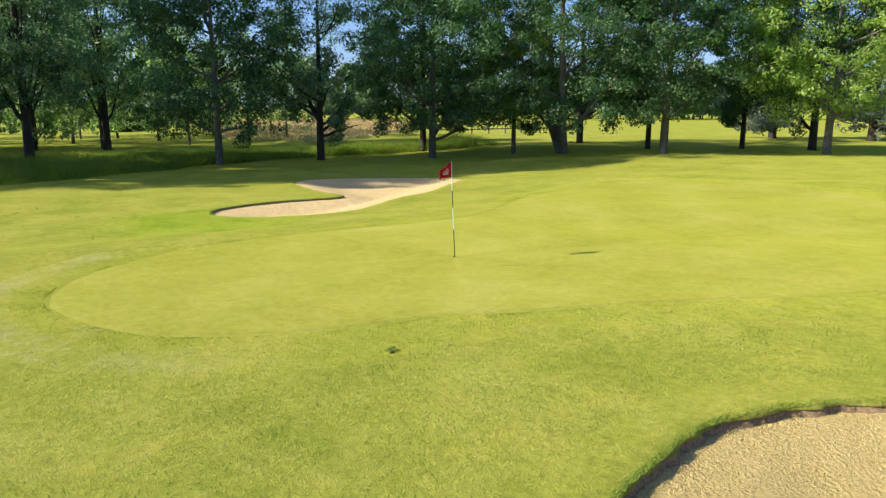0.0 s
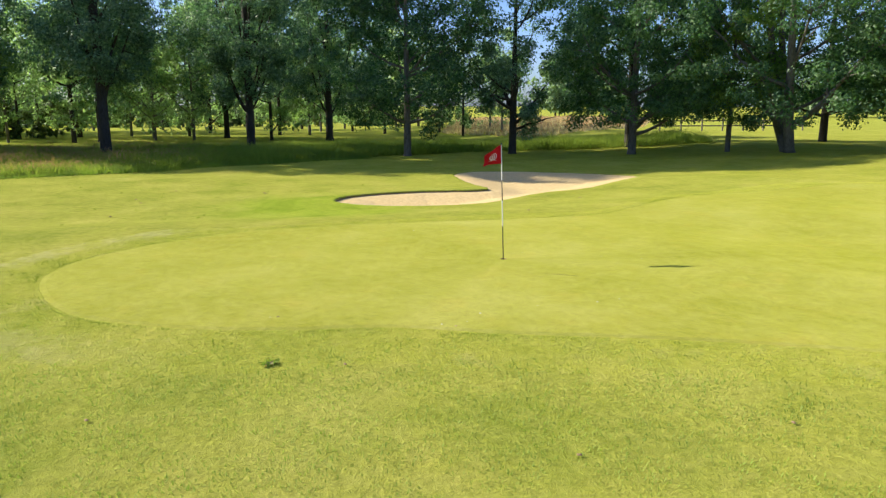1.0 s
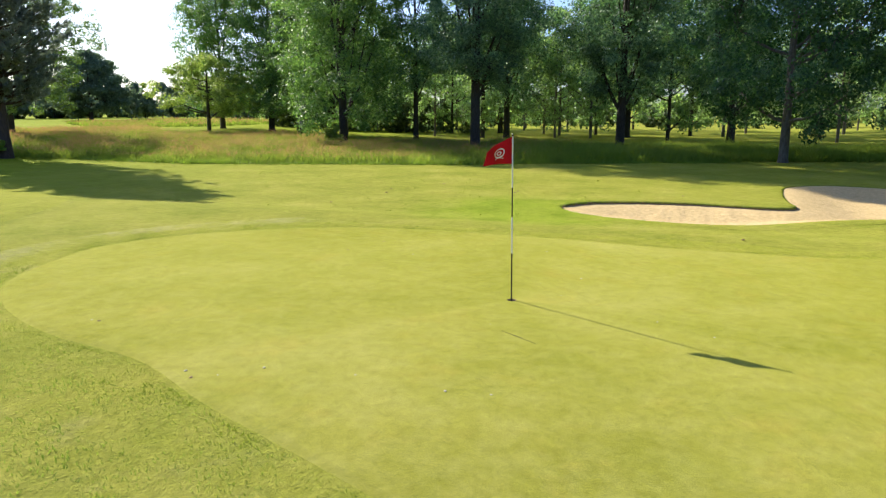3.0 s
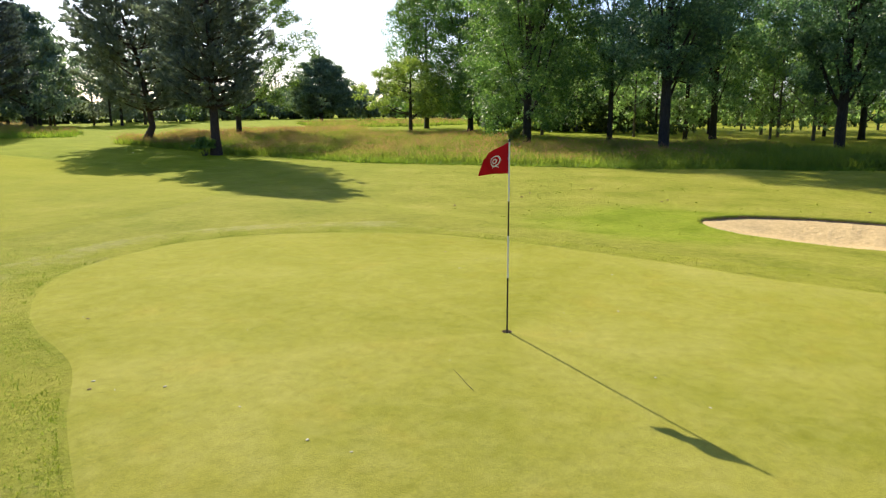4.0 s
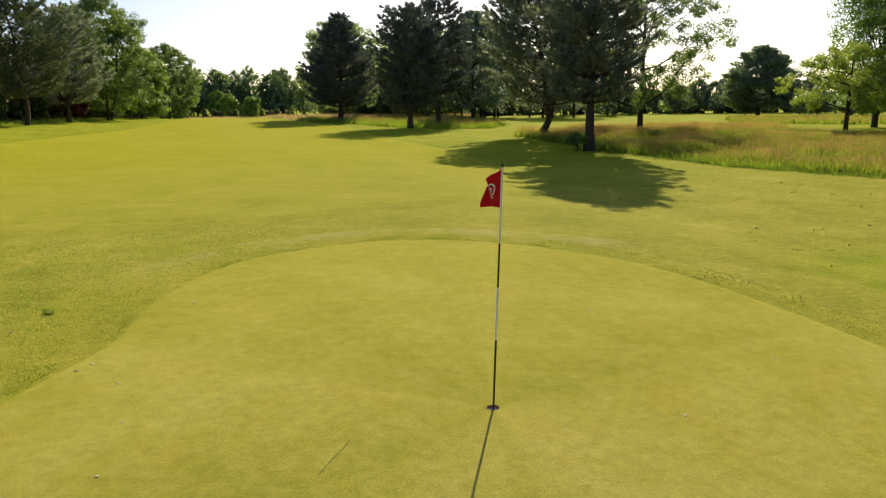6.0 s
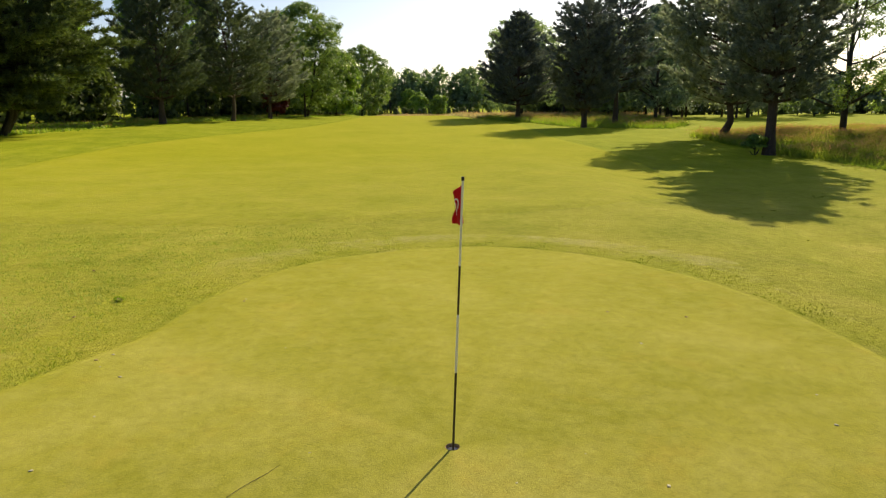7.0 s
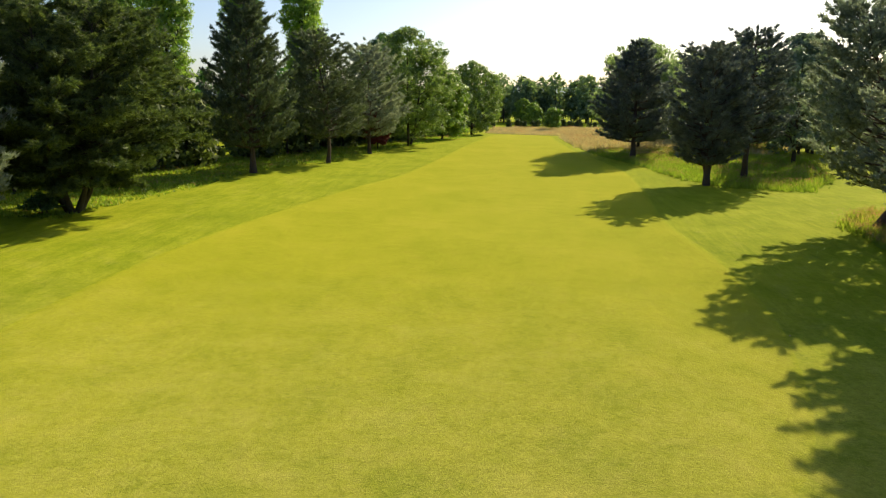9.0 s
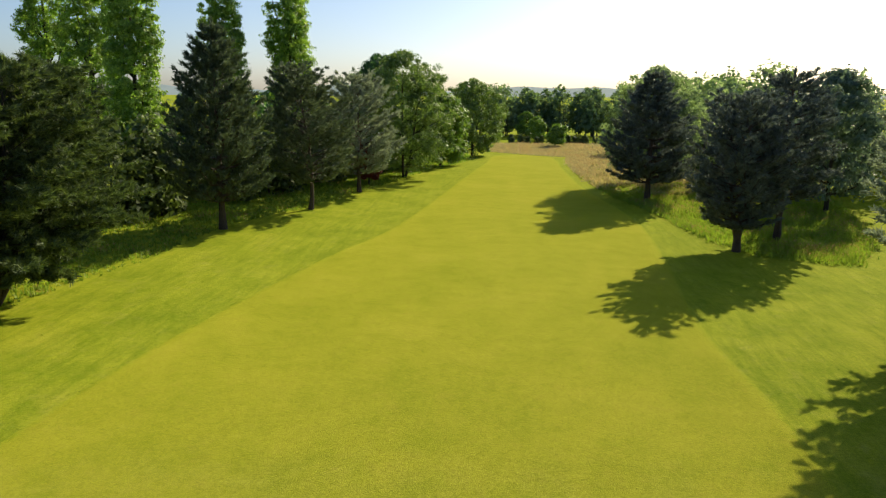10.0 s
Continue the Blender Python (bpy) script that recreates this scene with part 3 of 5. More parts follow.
# ---- trees ----
def crown_profile(kind, s):
    s = np.clip(s, 0, 1)
    if kind == "column":
        return np.sin(np.pi * np.clip(s, 0.02, 1) ** 0.75) ** 0.5 * 0.9 + 0.08
    if kind == "cone":
        return np.minimum(1, 0.45 + 2.2 * s) * (1 - s) ** 0.75 + 0.05
    if kind == "egg":
        return np.sin(np.pi * np.clip(0.03 + 0.97 * s, 0, 1) ** 0.62) ** 0.75 + 0.04
    if kind == "plume":
        return np.sin(np.pi * np.clip(0.06 + 0.94 * s, 0, 1) ** 0.7) ** 0.6 * 0.95 + 0.05
    if kind == "dome":
        return np.minimum(1, 0.62 + 2.2 * s) * (1 - s ** 1.7) ** 0.62 + 0.04
    if kind == "vase":
        return np.minimum(1, 0.42 + 2.6 * s) * (1 - s ** 1.3) ** 0.8 + 0.03
    if kind == "spire":
        return np.minimum(1, 0.7 + 1.6 * s) * (1 - s ** 1.15) ** 0.85 + 0.03
    if kind == "flat":
        return np.minimum(1, 0.55 + 1.8 * s) * (1 - s ** 3) ** 0.8 + 0.05
    return np.sin(np.pi * np.clip(0.08 + 0.92 * s, 0, 1) ** 0.8) ** 0.55 + 0.03


def tree_parts(seed, tall, clear, wide, girth, kind="round", limbs=12, clumps=160, per=70, leaf=(0.30, 0.17), blob=0.85, lean=(0, 0), stems=1, needle=False, squash=0.7, gap=0.0):
    """Arrays of a tree's wood and of its leaves. tall, clear stem, crown's half-width and stem's radius in metres."""
    rng = rng_of(seed)
    wood, tips = [], []
    for s in range(stems):
        a0 = rng.uniform(0, math.tau) + s * math.tau / stems
        off = 0.0 if stems == 1 else 0.22
        top = np.array([lean[0], lean[1], 0]) + np.array([math.cos(a0), math.sin(a0), 0]) * (0 if stems == 1 else wide * 0.35)
        k = np.linspace(0, 1, 9)[:, None]
        line = np.array([math.cos(a0) * off, math.sin(a0) * off, -0.25]) + k * np.array([0, 0, tall * 0.86 + 0.25]) + top * k ** (0.6 if stems > 1 else 1.5) \
            + np.cumsum(rng.normal(size=(9, 3)) * [0.06, 0.06, 0], 0) * tall * 0.02 * k
        r = girth * (1 if stems == 1 else 0.65) * (1 - k[:, 0]) ** 0.8 + 0.02
        r[0] *= 1.45
        r[1] *= 1.02
        fine = np.vstack([line[0], line[0] * 0.75 + line[1] * 0.25, line[1:]])
        wood.append(tube(fine, np.concatenate([[r[0]], [girth * (1.08 if stems == 1 else 0.7)], r[1:]]), 9))
        for j in range(max(4, limbs // stems)):
            f = rng.uniform(max(clear / tall * 0.75, 0.08), 0.80)
            p0 = np.array([np.interp(f, k[:, 0], line[:, c]) for c in range(3)])
            h = (p0[2] - clear) / (tall - clear)
            reach = wide * crown_profile(kind, max(h + 0.12, 0.06)) * rng.uniform(0.65, 1.0) * (0.75 if kind == "plume" else 1)
            a = j * 2.4 + rng.uniform(-0.5, 0.5)
            rise = {"column": 2.2, "plume": 3.0, "cone": 0.12, "flat": 0.35}.get(kind, 0.75) * rng.uniform(0.6, 1.3)
            w = np.linspace(0, 1, 6)[:, None]
            end = np.array([math.cos(a), math.sin(a), 0]) * reach
            limb = p0 + end * w + np.array([0, 0, 1]) * reach * rise * w ** 1.4 + np.cumsum(rng.normal(size=(6, 3)), 0) * 0.035 * reach * w
            limb[:, 2] = np.minimum(limb[:, 2], tall * (0.90 + 0.07 * rng.random()))
            lr = np.interp(f, k[:, 0], r) * (0.3 if kind == "plume" else 0.45)
            wood.append(tube(limb, lr * (1 - w[:, 0]) ** 0.8 + 0.012, 6))
            for q in range(3):
                b = limb[2 + q]
                tw = unit(rng.normal(size=3) + [math.cos(a), math.sin(a), 0.4]) * reach * 0.38
                twig = b + tw * np.linspace(0, 1, 4)[:, None]
                wood.append(tube(twig, [lr * 0.3 + 0.008, lr * 0.2 + 0.007, 0.012, 0.008], 5))
                tips.append(twig[-1])
                tips.append(twig[2])
            tips += [limb[-1], limb[-2]]
    tips = np.array(tips)
    h = rng.random(clumps) ** 0.9
    a = rng.uniform(0, math.tau, clumps)
    rad = wide * crown_profile(kind, h) * np.sqrt(rng.uniform(0.15, 1.0, clumps)) * (1 + 0.22 * np.sin(a * 3 + seed) * np.cos(h * 7 + seed))
    shell = np.stack([np.cos(a) * rad, np.sin(a) * rad, clear + h * (tall - clear)], 1) + np.outer(h, [lean[0], lean[1], 0])
    cents = np.vstack([tips, shell])
    if gap:
        cents = cents[[noise.noise(Vector(c) * 0.55 + Vector((seed, 0, 0))) > gap - 0.5 for c in cents]]
    n = len(cents)
    size = blob * rng.uniform(0.55, 1.25, n)
    pick = np.repeat(np.arange(n), rng.integers(int(per * 0.6), int(per * 1.4), n))
    d = unit(rng.normal(size=(len(pick), 3))) * rng.uniform(0.25, 1.0, (len(pick), 1)) ** 0.6
    d[:, 2] *= squash
    at = cents[pick] + d * size[pick][:, None]
    if needle:
        outward = unit(at * [1, 1, 0] + 1e-6) * 0.8 + [0, 0, 0.35]
        foliage = leaves(rng, at, leaf[0], leaf[1], outward, 0.55, tri=True)
    else:
        at[:, 2] = np.maximum(at[:, 2], 0.5)
        facing = unit(unit(d) * 0.9 + unit(at * [1, 1, 0] + 1e-6) * 0.35 + [0, 0, 0.35] + rng.normal(size=at.shape) * 0.42)
        foliage = leaves(rng, at, leaf[0], leaf[1], np.array([0, 0, -0.35]), 1.0, tri=True, facing=facing)
    return joined(wood), foliage


def conifer_parts(seed, tall, clear, wide, girth, kind="egg", whorls=16, arms=6, lean=(0, 0), stems=1, slope=0.22, curl=0.22, tuft=(0.36, 0.10), bunch=6, upsweep=0.55, ragged=0.3, fork=0.0, kink=(0, 0), twigs=True):
    """Arrays of a conifer's wood and needles: whorled branches, side twigs in fans, a brush of needles on each twig."""
    rng = rng_of(seed)
    wood, tufts_at, tufts_way = [], [], []
    for s in range(stems):
        a0 = rng.uniform(0, 1) + s * math.tau / stems
        spread = 0 if stems == 1 else wide * 0.34
        k = np.linspace(0, 1, 10)[:, None]
        top = np.array([lean[0] + math.cos(a0) * spread, lean[1] + math.sin(a0) * spread, 0])
        bow = np.sin(k * np.pi) * np.array([lean[0], lean[1], 0]) * 0.35
        line = np.array([math.cos(a0), math.sin(a0), 0]) * (0 if stems == 1 else girth * (0.2 if fork else 0.5)) + np.array([0, 0, -0.25]) + k * np.array([0, 0, tall * 0.97 + 0.25]) + top * np.clip((k - fork) / (1 - fork), 0, 1) ** (0.6 if stems > 1 else 1.4) - bow \
            + np.cumsum(rng.normal(size=(10, 3)) * [0.05, 0.05, 0], 0) * tall * 0.018 * k
        line = line + np.array([kink[0], kink[1], 0]) * np.clip(k * 9, 0, 1) * (1 - k) ** 4
        r = girth * (1 if stems == 1 else 0.62) * (1 - k[:, 0]) ** 0.85 + 0.015
        r[0] *= 1.4
        wood.append(tube(line, r, 9))
        for w in range(whorls):
            f = clear / tall + (0.985 - clear / tall) * (w + rng.uniform(-0.4, 0.4)) / whorls
            f = min(max(f, clear / tall), 0.98)
            p0 = np.array([np.interp(f, k[:, 0], line[:, c]) for c in range(3)])
            h = (f - clear / tall) / (1 - clear / tall)
            turn = rng.uniform(0, math.tau)
            for j in range(max(3, arms // (2 if stems > 2 else 1))):
                reach = wide * (0.76 if stems > 1 else 1) * crown_profile(kind, h) * rng.uniform(1 - ragged, 1.08)
                a = turn + j * math.tau / max(3, arms // (2 if stems > 2 else 1)) + rng.uniform(-0.35, 0.35)
                out = np.array([math.cos(a), math.sin(a), 0])
                across = np.array([-out[1], out[0], 0])
                u = np.linspace(0, 1, 5)[:, None]
                rise = slope * (0.4 + 1.3 * h) * rng.uniform(0.5, 1.4)
                limb = p0 + out * reach * u + np.array([0, 0, 1.0]) * reach * (rise * u + curl * u ** 2.5) + across * reach * 0.08 * rng.normal() * u ** 2
                wood.append(tube(limb, np.interp(f, k[:, 0], r) * 0.33 * (1 - u[:, 0]) + 0.008, 5))
                many = int(3 + reach * 2.6)
                for q in range(many):
                    g = 0.28 + 0.72 * (q + rng.random()) / many
                    b = np.array([np.interp(g, u[:, 0], limb[:, c]) for c in range(3)])
                    way = out * rng.uniform(0.5, 1.1) + across * (1 if q % 2 else -1) * rng.uniform(0.3, 1.0) + np.array([0, 0, rng.uniform(-0.1, 0.35)])
                    way = way / np.linalg.norm(way)
                    size = (0.25 + reach * 0.30 * (1.15 - g)) * rng.uniform(0.6, 1.2)
                    twig = b + way * size * np.linspace(0, 1, 3)[:, None] + np.array([[0, 0, 0], [0, 0, 0.02], [0, 0, 0.18 * size * upsweep]])
                    if twigs:
                        wood.append(tube(twig, [0.011, 0.008, 0.005], 3))
                    for spot in (0.4, 0.72, 1.0):
                        tufts_at.append(b + way * size * spot + np.array([0, 0, 0.18 * size * upsweep * spot * spot]))
                        tufts_way.append(way)
            if w == whorls - 1:
                for q in range(6):
                    tufts_at.append(line[-1] - np.array([0, 0, 0.12 * q]))
                    tufts_way.append(np.array([0, 0, 1.0]))
    at, way = np.array(tufts_at), np.array(tufts_way)
    pick = np.repeat(np.arange(len(at)), bunch)
    along = way[pick] + np.array([0, 0, upsweep])
    ahead = unit(along + rng.normal(size=along.shape) * 0.5)
    at = at[pick] + ahead * tuft[0] * 0.42 + rng.normal(size=ahead.shape) * 0.05
    return joined(wood), leaves(rng, at, tuft[0], tuft[1], ahead, 0.16, tri=True)


def conifer(name, seed, x, y, label, leaf_mat, bark_mat, **shape):
    hub = empty_at(name, x, y, ground_z(x, y))
    wood, foliage = conifer_parts(seed, **shape)
    solid("trunk", *wood, bark_mat, hub, smooth=True)
    solid("crown", *foliage, leaf_mat, hub)
    return tagged(hub, label, "tree")


def tree(name, seed, x, y, label, category, leaf_mat, bark_mat, turn=0.0, **shape):
    z = ground_z(x, y)
    hub = empty_at(name, x, y, z, turn)
    wood, foliage = tree_parts(seed, **shape)
    solid("trunk", *wood, bark_mat, hub, smooth=True)
    solid("crown", *foliage, leaf_mat, hub)
    return tagged(hub, label, category)


def again(ob, x, y, turn, size=1.0, label="", group=""):
    c = copy_thing(ob, pose(x, y, ground_z(x, y), 0, 0, turn) @ Matrix.Diagonal((size, size, size, 1)))
    if label or group:
        tagged(c, label, group=group)
    return c


# pines along the fairway's sunny side
conifer("pine_tree", 11, 19.6, 31.0, "dark pine with a straight bare trunk in the rough", NEEDLE, PINE_BARK, tall=13.1, clear=3.0, wide=3.5, girth=0.27, kind="dome", whorls=24, arms=7, bunch=13, tuft=(0.32, 0.075), slope=0.3, ragged=0.3)
conifer("pine_tree", 12, 22.9, 43.6, "pine with a bowed trunk, greyed for haze", GREYPINE, PINE_BARK, tall=12.8, clear=2.5, wide=4.8, girth=0.24, lean=(-2.0, 0.7), kink=(0.6, -0.6), kind="dome", whorls=22, arms=7, bunch=13, tuft=(0.32, 0.075), slope=0.25, ragged=0.35, twigs=False)
conifer("pine_tree", 13, 18.6, 62.8, "low-branched dark pine with a forked trunk", DARKPINE, PINE_BARK, tall=11.6, clear=1.9, wide=4.6, girth=0.34, stems=3, fork=0.11, kind="dome", whorls=15, arms=9, ragged=0.2, slope=0.4, bunch=11, tuft=(0.36, 0.085), twigs=False)
conifer("pine_tree", 14, 23.2, 67.6, "tall dark pine standing behind a lower pine", DARKPINE, PINE_BARK, tall=13.6, clear=3.5, wide=4.0, twigs=False, girth=0.26, kind="dome", whorls=17, arms=6, bunch=10, tuft=(0.38, 0.09))
conifer("pine_tree", 15, 16.9, 88.2, "broad dark pine beside the fairway", DARKPINE, PINE_BARK, tall=14.0, clear=2.2, wide=5.6, twigs=False, girth=0.3, kind="spire", whorls=20, arms=8, tuft=(0.42, 0.10), bunch=11)
# pines on the west side
conifer("pine_tree", 16, -21.2, 64.4, "tall dense pine with upswept branch tips", WESTPINE, PINE_BARK, tall=16.6, clear=2.4, wide=5.0, twigs=False, girth=0.26, kind="spire", whorls=22, arms=8, curl=0.34, upsweep=0.9, tuft=(0.42, 0.08), bunch=11, ragged=0.25)
conifer("pine_tree", 17, -17.0, 75.4, "grey-green pine with a slanting trunk", WESTPINE, PINE_BARK, tall=13.4, clear=2.8, wide=4.9, twigs=False, girth=0.2, lean=(-1.3, 0.4), kink=(0.2, -0.1), kind="dome", whorls=18, arms=7, slope=0.38, bunch=12, ragged=0.35, tuft=(0.36, 0.08))
conifer("pine_tree", 18, -15.0, 88.5, "grey-green pine in a row of trees", GREYPINE, PINE_BARK, tall=13.0, clear=2.0, wide=5.2, twigs=False, girth=0.22, kind="dome", whorls=15, arms=7, slope=0.38, bunch=11, ragged=0.35, tuft=(0.40, 0.09))
conifer("pine_tree", 19, -25.6, 32.6, "grey-green pine at the edge of the trees", GREYPINE, PINE_BARK, tall=12.0, clear=0.8, wide=3.9, girth=0.26, kind="dome", whorls=18, arms=7, slope=0.3, curl=0.35, upsweep=0.9, bunch=13, tuft=(0.36, 0.075), twigs=False)
conifer("cypress_tree", 21, -24.6, 42.2, "spreading many-stemmed dark green cypress", SPRAY, BARK, tall=12.6, clear=1.8, wide=9.4, girth=0.24, stems=6, kind="vase", whorls=18, arms=8, slope=0.5, curl=-0.10, upsweep=0.15, tuft=(0.40, 0.062), bunch=20, ragged=0.28, twigs=False)

# broadleaf trees by the far bunker
LEAFY = dict(leaf=(0.165, 0.125), per=125)
tree("maple_tree", 31, 30.9, -7.1, "dark leafy maple with a pale lower trunk", "tree", BROAD, PALE_BARK, tall=15.5, clear=2.0, wide=5.0, girth=0.22, limbs=16, clumps=340, **LEAFY)
tree("maple_tree", 32, 31.4, -14.4, "open-crowned maple with a forked trunk", "tree", SHADY, BARK, tall=14.0, clear=2.4, wide=4.4, girth=0.25, limbs=14, clumps=150, gap=0.38, **LEAFY)
tree("maple_tree", 33, 27.0, -20.6, "leafy maple with a short pale trunk", "tree", BROAD, PALE_BARK, tall=16.0, clear=1.9, wide=6.0, girth=0.24, limbs=18, clumps=400, **LEAFY)
tree("maple_tree", 34, 23.8, -25.2, "slender tree with steep branches", "tree", BRIGHT, PALE_BARK, tall=12.0, clear=2.8, wide=3.2, girth=0.15, limbs=12, clumps=110, gap=0.35, **LEAFY)
tree("maple_tree", 35, 21.0, -27.3, "broad old maple with several stout trunks", "tree", BROAD, PALE_BARK, tall=16.5, clear=1.6, wide=8.0, girth=0.42, limbs=24, clumps=460, stems=3, gap=0.18, **LEAFY)
tree("maple_tree", 36, 15.5, -30.6, "leafy maple with a leaning trunk", "tree", BROAD, PALE_BARK, tall=15.5, clear=2.3, wide=4.8, girth=0.26, lean=(-0.8, 0.6), limbs=18, clumps=280, gap=0.2, **LEAFY)
tree("maple_tree", 37, 18.8, -33.6, "dark slender tree among maples", "tree", SHADY, BARK, tall=13.0, clear=2.6, wide=3.6, girth=0.18, limbs=12, clumps=130, gap=0.35, **LEAFY)
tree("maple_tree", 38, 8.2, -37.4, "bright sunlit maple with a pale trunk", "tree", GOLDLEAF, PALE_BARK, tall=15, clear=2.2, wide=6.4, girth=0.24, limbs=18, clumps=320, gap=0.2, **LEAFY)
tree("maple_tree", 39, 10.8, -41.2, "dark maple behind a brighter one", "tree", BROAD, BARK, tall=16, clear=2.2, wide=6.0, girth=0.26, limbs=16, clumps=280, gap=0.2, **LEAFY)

tree("maple_tree", 40, 31.6, -23.3, "dark maple set back behind the others", "tree", BROAD, BARK, tall=14.5, clear=2.2, wide=5.0, girth=0.24, limbs=16, clumps=220, gap=0.12, **LEAFY)
tree("maple_tree", 58, 14.7, -39.0, "dark slim maple with a straight trunk", "tree", BROAD, BARK, tall=13.0, clear=2.6, wide=3.0, girth=0.17, limbs=14, clumps=120, gap=0.35, **LEAFY)
tree("maple_tree", 59, 27.5, -36.5, "dense maple behind the front trees", "tree", BROAD, BARK, tall=15.0, clear=2.4, wide=6.0, girth=0.26, limbs=16, clumps=260, gap=0.2, **LEAFY)

# tall poplars in the eastern rough
POP = dict(leaf=(0.17, 0.125), per=130)
STEEP = dict(kind="plume", blob=0.95, leaf=(0.16, 0.12), per=150)
STEEP_FAR = dict(kind="plume", blob=0.95, leaf=(0.19, 0.14), per=105)
tree("poplar_tree", 41, 36.0, 10.4, "tall dark poplar with a thick ridged trunk", "tree", SHADY, BARK, tall=24.5, clear=4.6, wide=4.5, girth=0.31, limbs=26, clumps=420, **STEEP)
tree("poplar_tree", 42, 40.0, 1.6, "tall poplar with dense hanging foliage", "tree", SHADY, BARK, tall=23.5, clear=3.8, wide=4.5, girth=0.28, limbs=26, clumps=420, **STEEP)
tree("poplar_tree", 43, 37.0, 20.2, "sunlit leafy poplar with a low bright crown", "tree", SUNLEAF, BARK, tall=23.0, clear=1.2, wide=5.0, girth=0.28, limbs=28, clumps=460, **STEEP)
tree("poplar_tree", 44, 49.0, 19.2, "slim dark tree with bare lower branches", "tree", SHADY, BARK, tall=17.0, clear=4.0, wide=3.4, girth=0.22, limbs=18, clumps=150, gap=0.34, **STEEP_FAR)
tree("poplar_tree", 45, 52.0, -6.0, "tall dark poplar in the rough", "tree", SHADY, BARK, tall=21.0, clear=3.4, wide=6.2, girth=0.30, limbs=20, clumps=420, **STEEP_FAR)
tree("poplar_tree", 48, 47.0, 26.0, "pale blue-green poplar standing behind the others", "tree", SUNLEAF, BARK, tall=21.0, clear=2.2, wide=5.2, girth=0.3, limbs=22, clumps=380, gap=0.06, **STEEP_FAR)
tree("poplar_tree", 49, 54.0, 33.0, "pale blue-green poplar at the end of a row", "tree", SUNLEAF, BARK, tall=19.0, clear=2.0, wide=5.0, girth=0.3, limbs=20, clumps=380, gap=0.06, **STEEP_FAR)
tree("poplar_tree", 50, 60.0, 2.4, "dark poplar in the line of a larger one", "tree", SHADY, BARK, tall=21.0, clear=3.0, wide=5.1, girth=0.24, limbs=20, clumps=320, gap=0.04, **STEEP_FAR)
tree("poplar_tree", 57, 55.5, 12.8, "leafy poplar between two larger ones", "tree", SHADY, BARK, tall=20.0, clear=2.6, wide=5.3, girth=0.28, limbs=20, clumps=320, gap=0.04, **STEEP_FAR)
tree("poplar_tree", 63, 60.0, 46.0, "blue-green poplar rising behind a smaller tree", "tree", SUNLEAF, BARK, tall=17.5, clear=1.8, wide=5.4, girth=0.28, limbs=20, clumps=380, gap=0.06, **STEEP_FAR)
tree("poplar_tree", 64, 57.0, 38.0, "tall blue-green poplar in the wood's edge", "tree", SUNLEAF, BARK, tall=20.0, clear=2.0, wide=5.8, girth=0.3, limbs=20, clumps=380, gap=0.06, **STEEP_FAR)
tree("chestnut_tree", 46, 51.0, 41.3, "small yellow-green tree with a spreading airy crown", "tree", LIME, BARK, tall=7.2, clear=1.9, wide=5.4, girth=0.2, limbs=18, clumps=120, gap=0.36, kind="flat", blob=0.7, **POP)
tree("maple_tree", 47, 34.6, 47.6, "open deciduous tree behind the pines", "tree", MIDLEAF, BARK, tall=14.5, clear=2.0, wide=6.8, girth=0.24, limbs=20, clumps=230, gap=0.36, **POP)
# fairway's far west side
tree("lime_tree", 51, -12.4, 105.5, "rounded leafy tree with several low stems", "tree", MIDLEAF, BARK, tall=16.3, clear=1.4, wide=6.6, girth=0.26, limbs=22, clumps=560, stems=3, leaf=(0.26, 0.19), per=72, blob=0.85, gap=0.12)
tree("lime_tree", 52, -5.2, 152.0, "rounded green tree at the end of the fairway", "tree", MIDLEAF, BARK, tall=14.8, clear=1.0, wide=6.4, girth=0.26, limbs=20, clumps=460, leaf=(0.32, 0.23), per=60, blob=0.85, gap=0.12)
tree("lime_tree", 54, 19.8, 101.0, "tree paled for haze, rising behind a dark pine", "tree", HAZY, BARK, tall=14.2, clear=1.6, wide=6.0, girth=0.24, limbs=18, clumps=260, leaf=(0.32, 0.23), per=80, blob=0.95)
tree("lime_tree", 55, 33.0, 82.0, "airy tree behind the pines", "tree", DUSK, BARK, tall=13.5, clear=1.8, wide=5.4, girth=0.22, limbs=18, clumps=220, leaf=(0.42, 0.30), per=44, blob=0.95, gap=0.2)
tree("lime_tree", 56, -17.5, 118.0, "rounded tree set back from the fairway", "tree", BROAD, BARK, tall=16.5, clear=1.6, wide=6.0, girth=0.24, limbs=18, clumps=260, leaf=(0.32, 0.23), per=80, blob=0.95)
tree("lime_tree", 53, -9.0, 124.0, "bright spring-green tree in a row of trees", "tree", BRIGHT, BARK, tall=11.5, clear=0.8, wide=4.6, girth=0.2, limbs=16, clumps=240, leaf=(0.46, 0.32), per=50, blob=1.0)

# Lombardy poplars behind the west side
COL = dict(kind="column", leaf=(0.29, 0.21), per=54, blob=0.7, limbs=26)
first = tree("lombardy_poplar", 61, -35.9, 80.0, "tall columnar poplar with bright green leaves", "tree", FRESH, BARK, tall=25.5, clear=2.0, wide=2.7, girth=0.34, clumps=560, **COL)
second = tree("lombardy_poplar", 62, -49.8, 88.0, "tall columnar poplar, its stem showing through", "tree", FRESH, BARK, tall=27.5, clear=2.0, wide=3.0, girth=0.4, clumps=560, gap=0.12, **COL)
for px, py, turn, size, src in ((-32.8, 96.0, 80, 1.03, first), (-26.4, 102.0, 200, 1.08, first), (-43.9, 86.0, 130, 0.97, second)):
    again(src, px, py, turn, size)

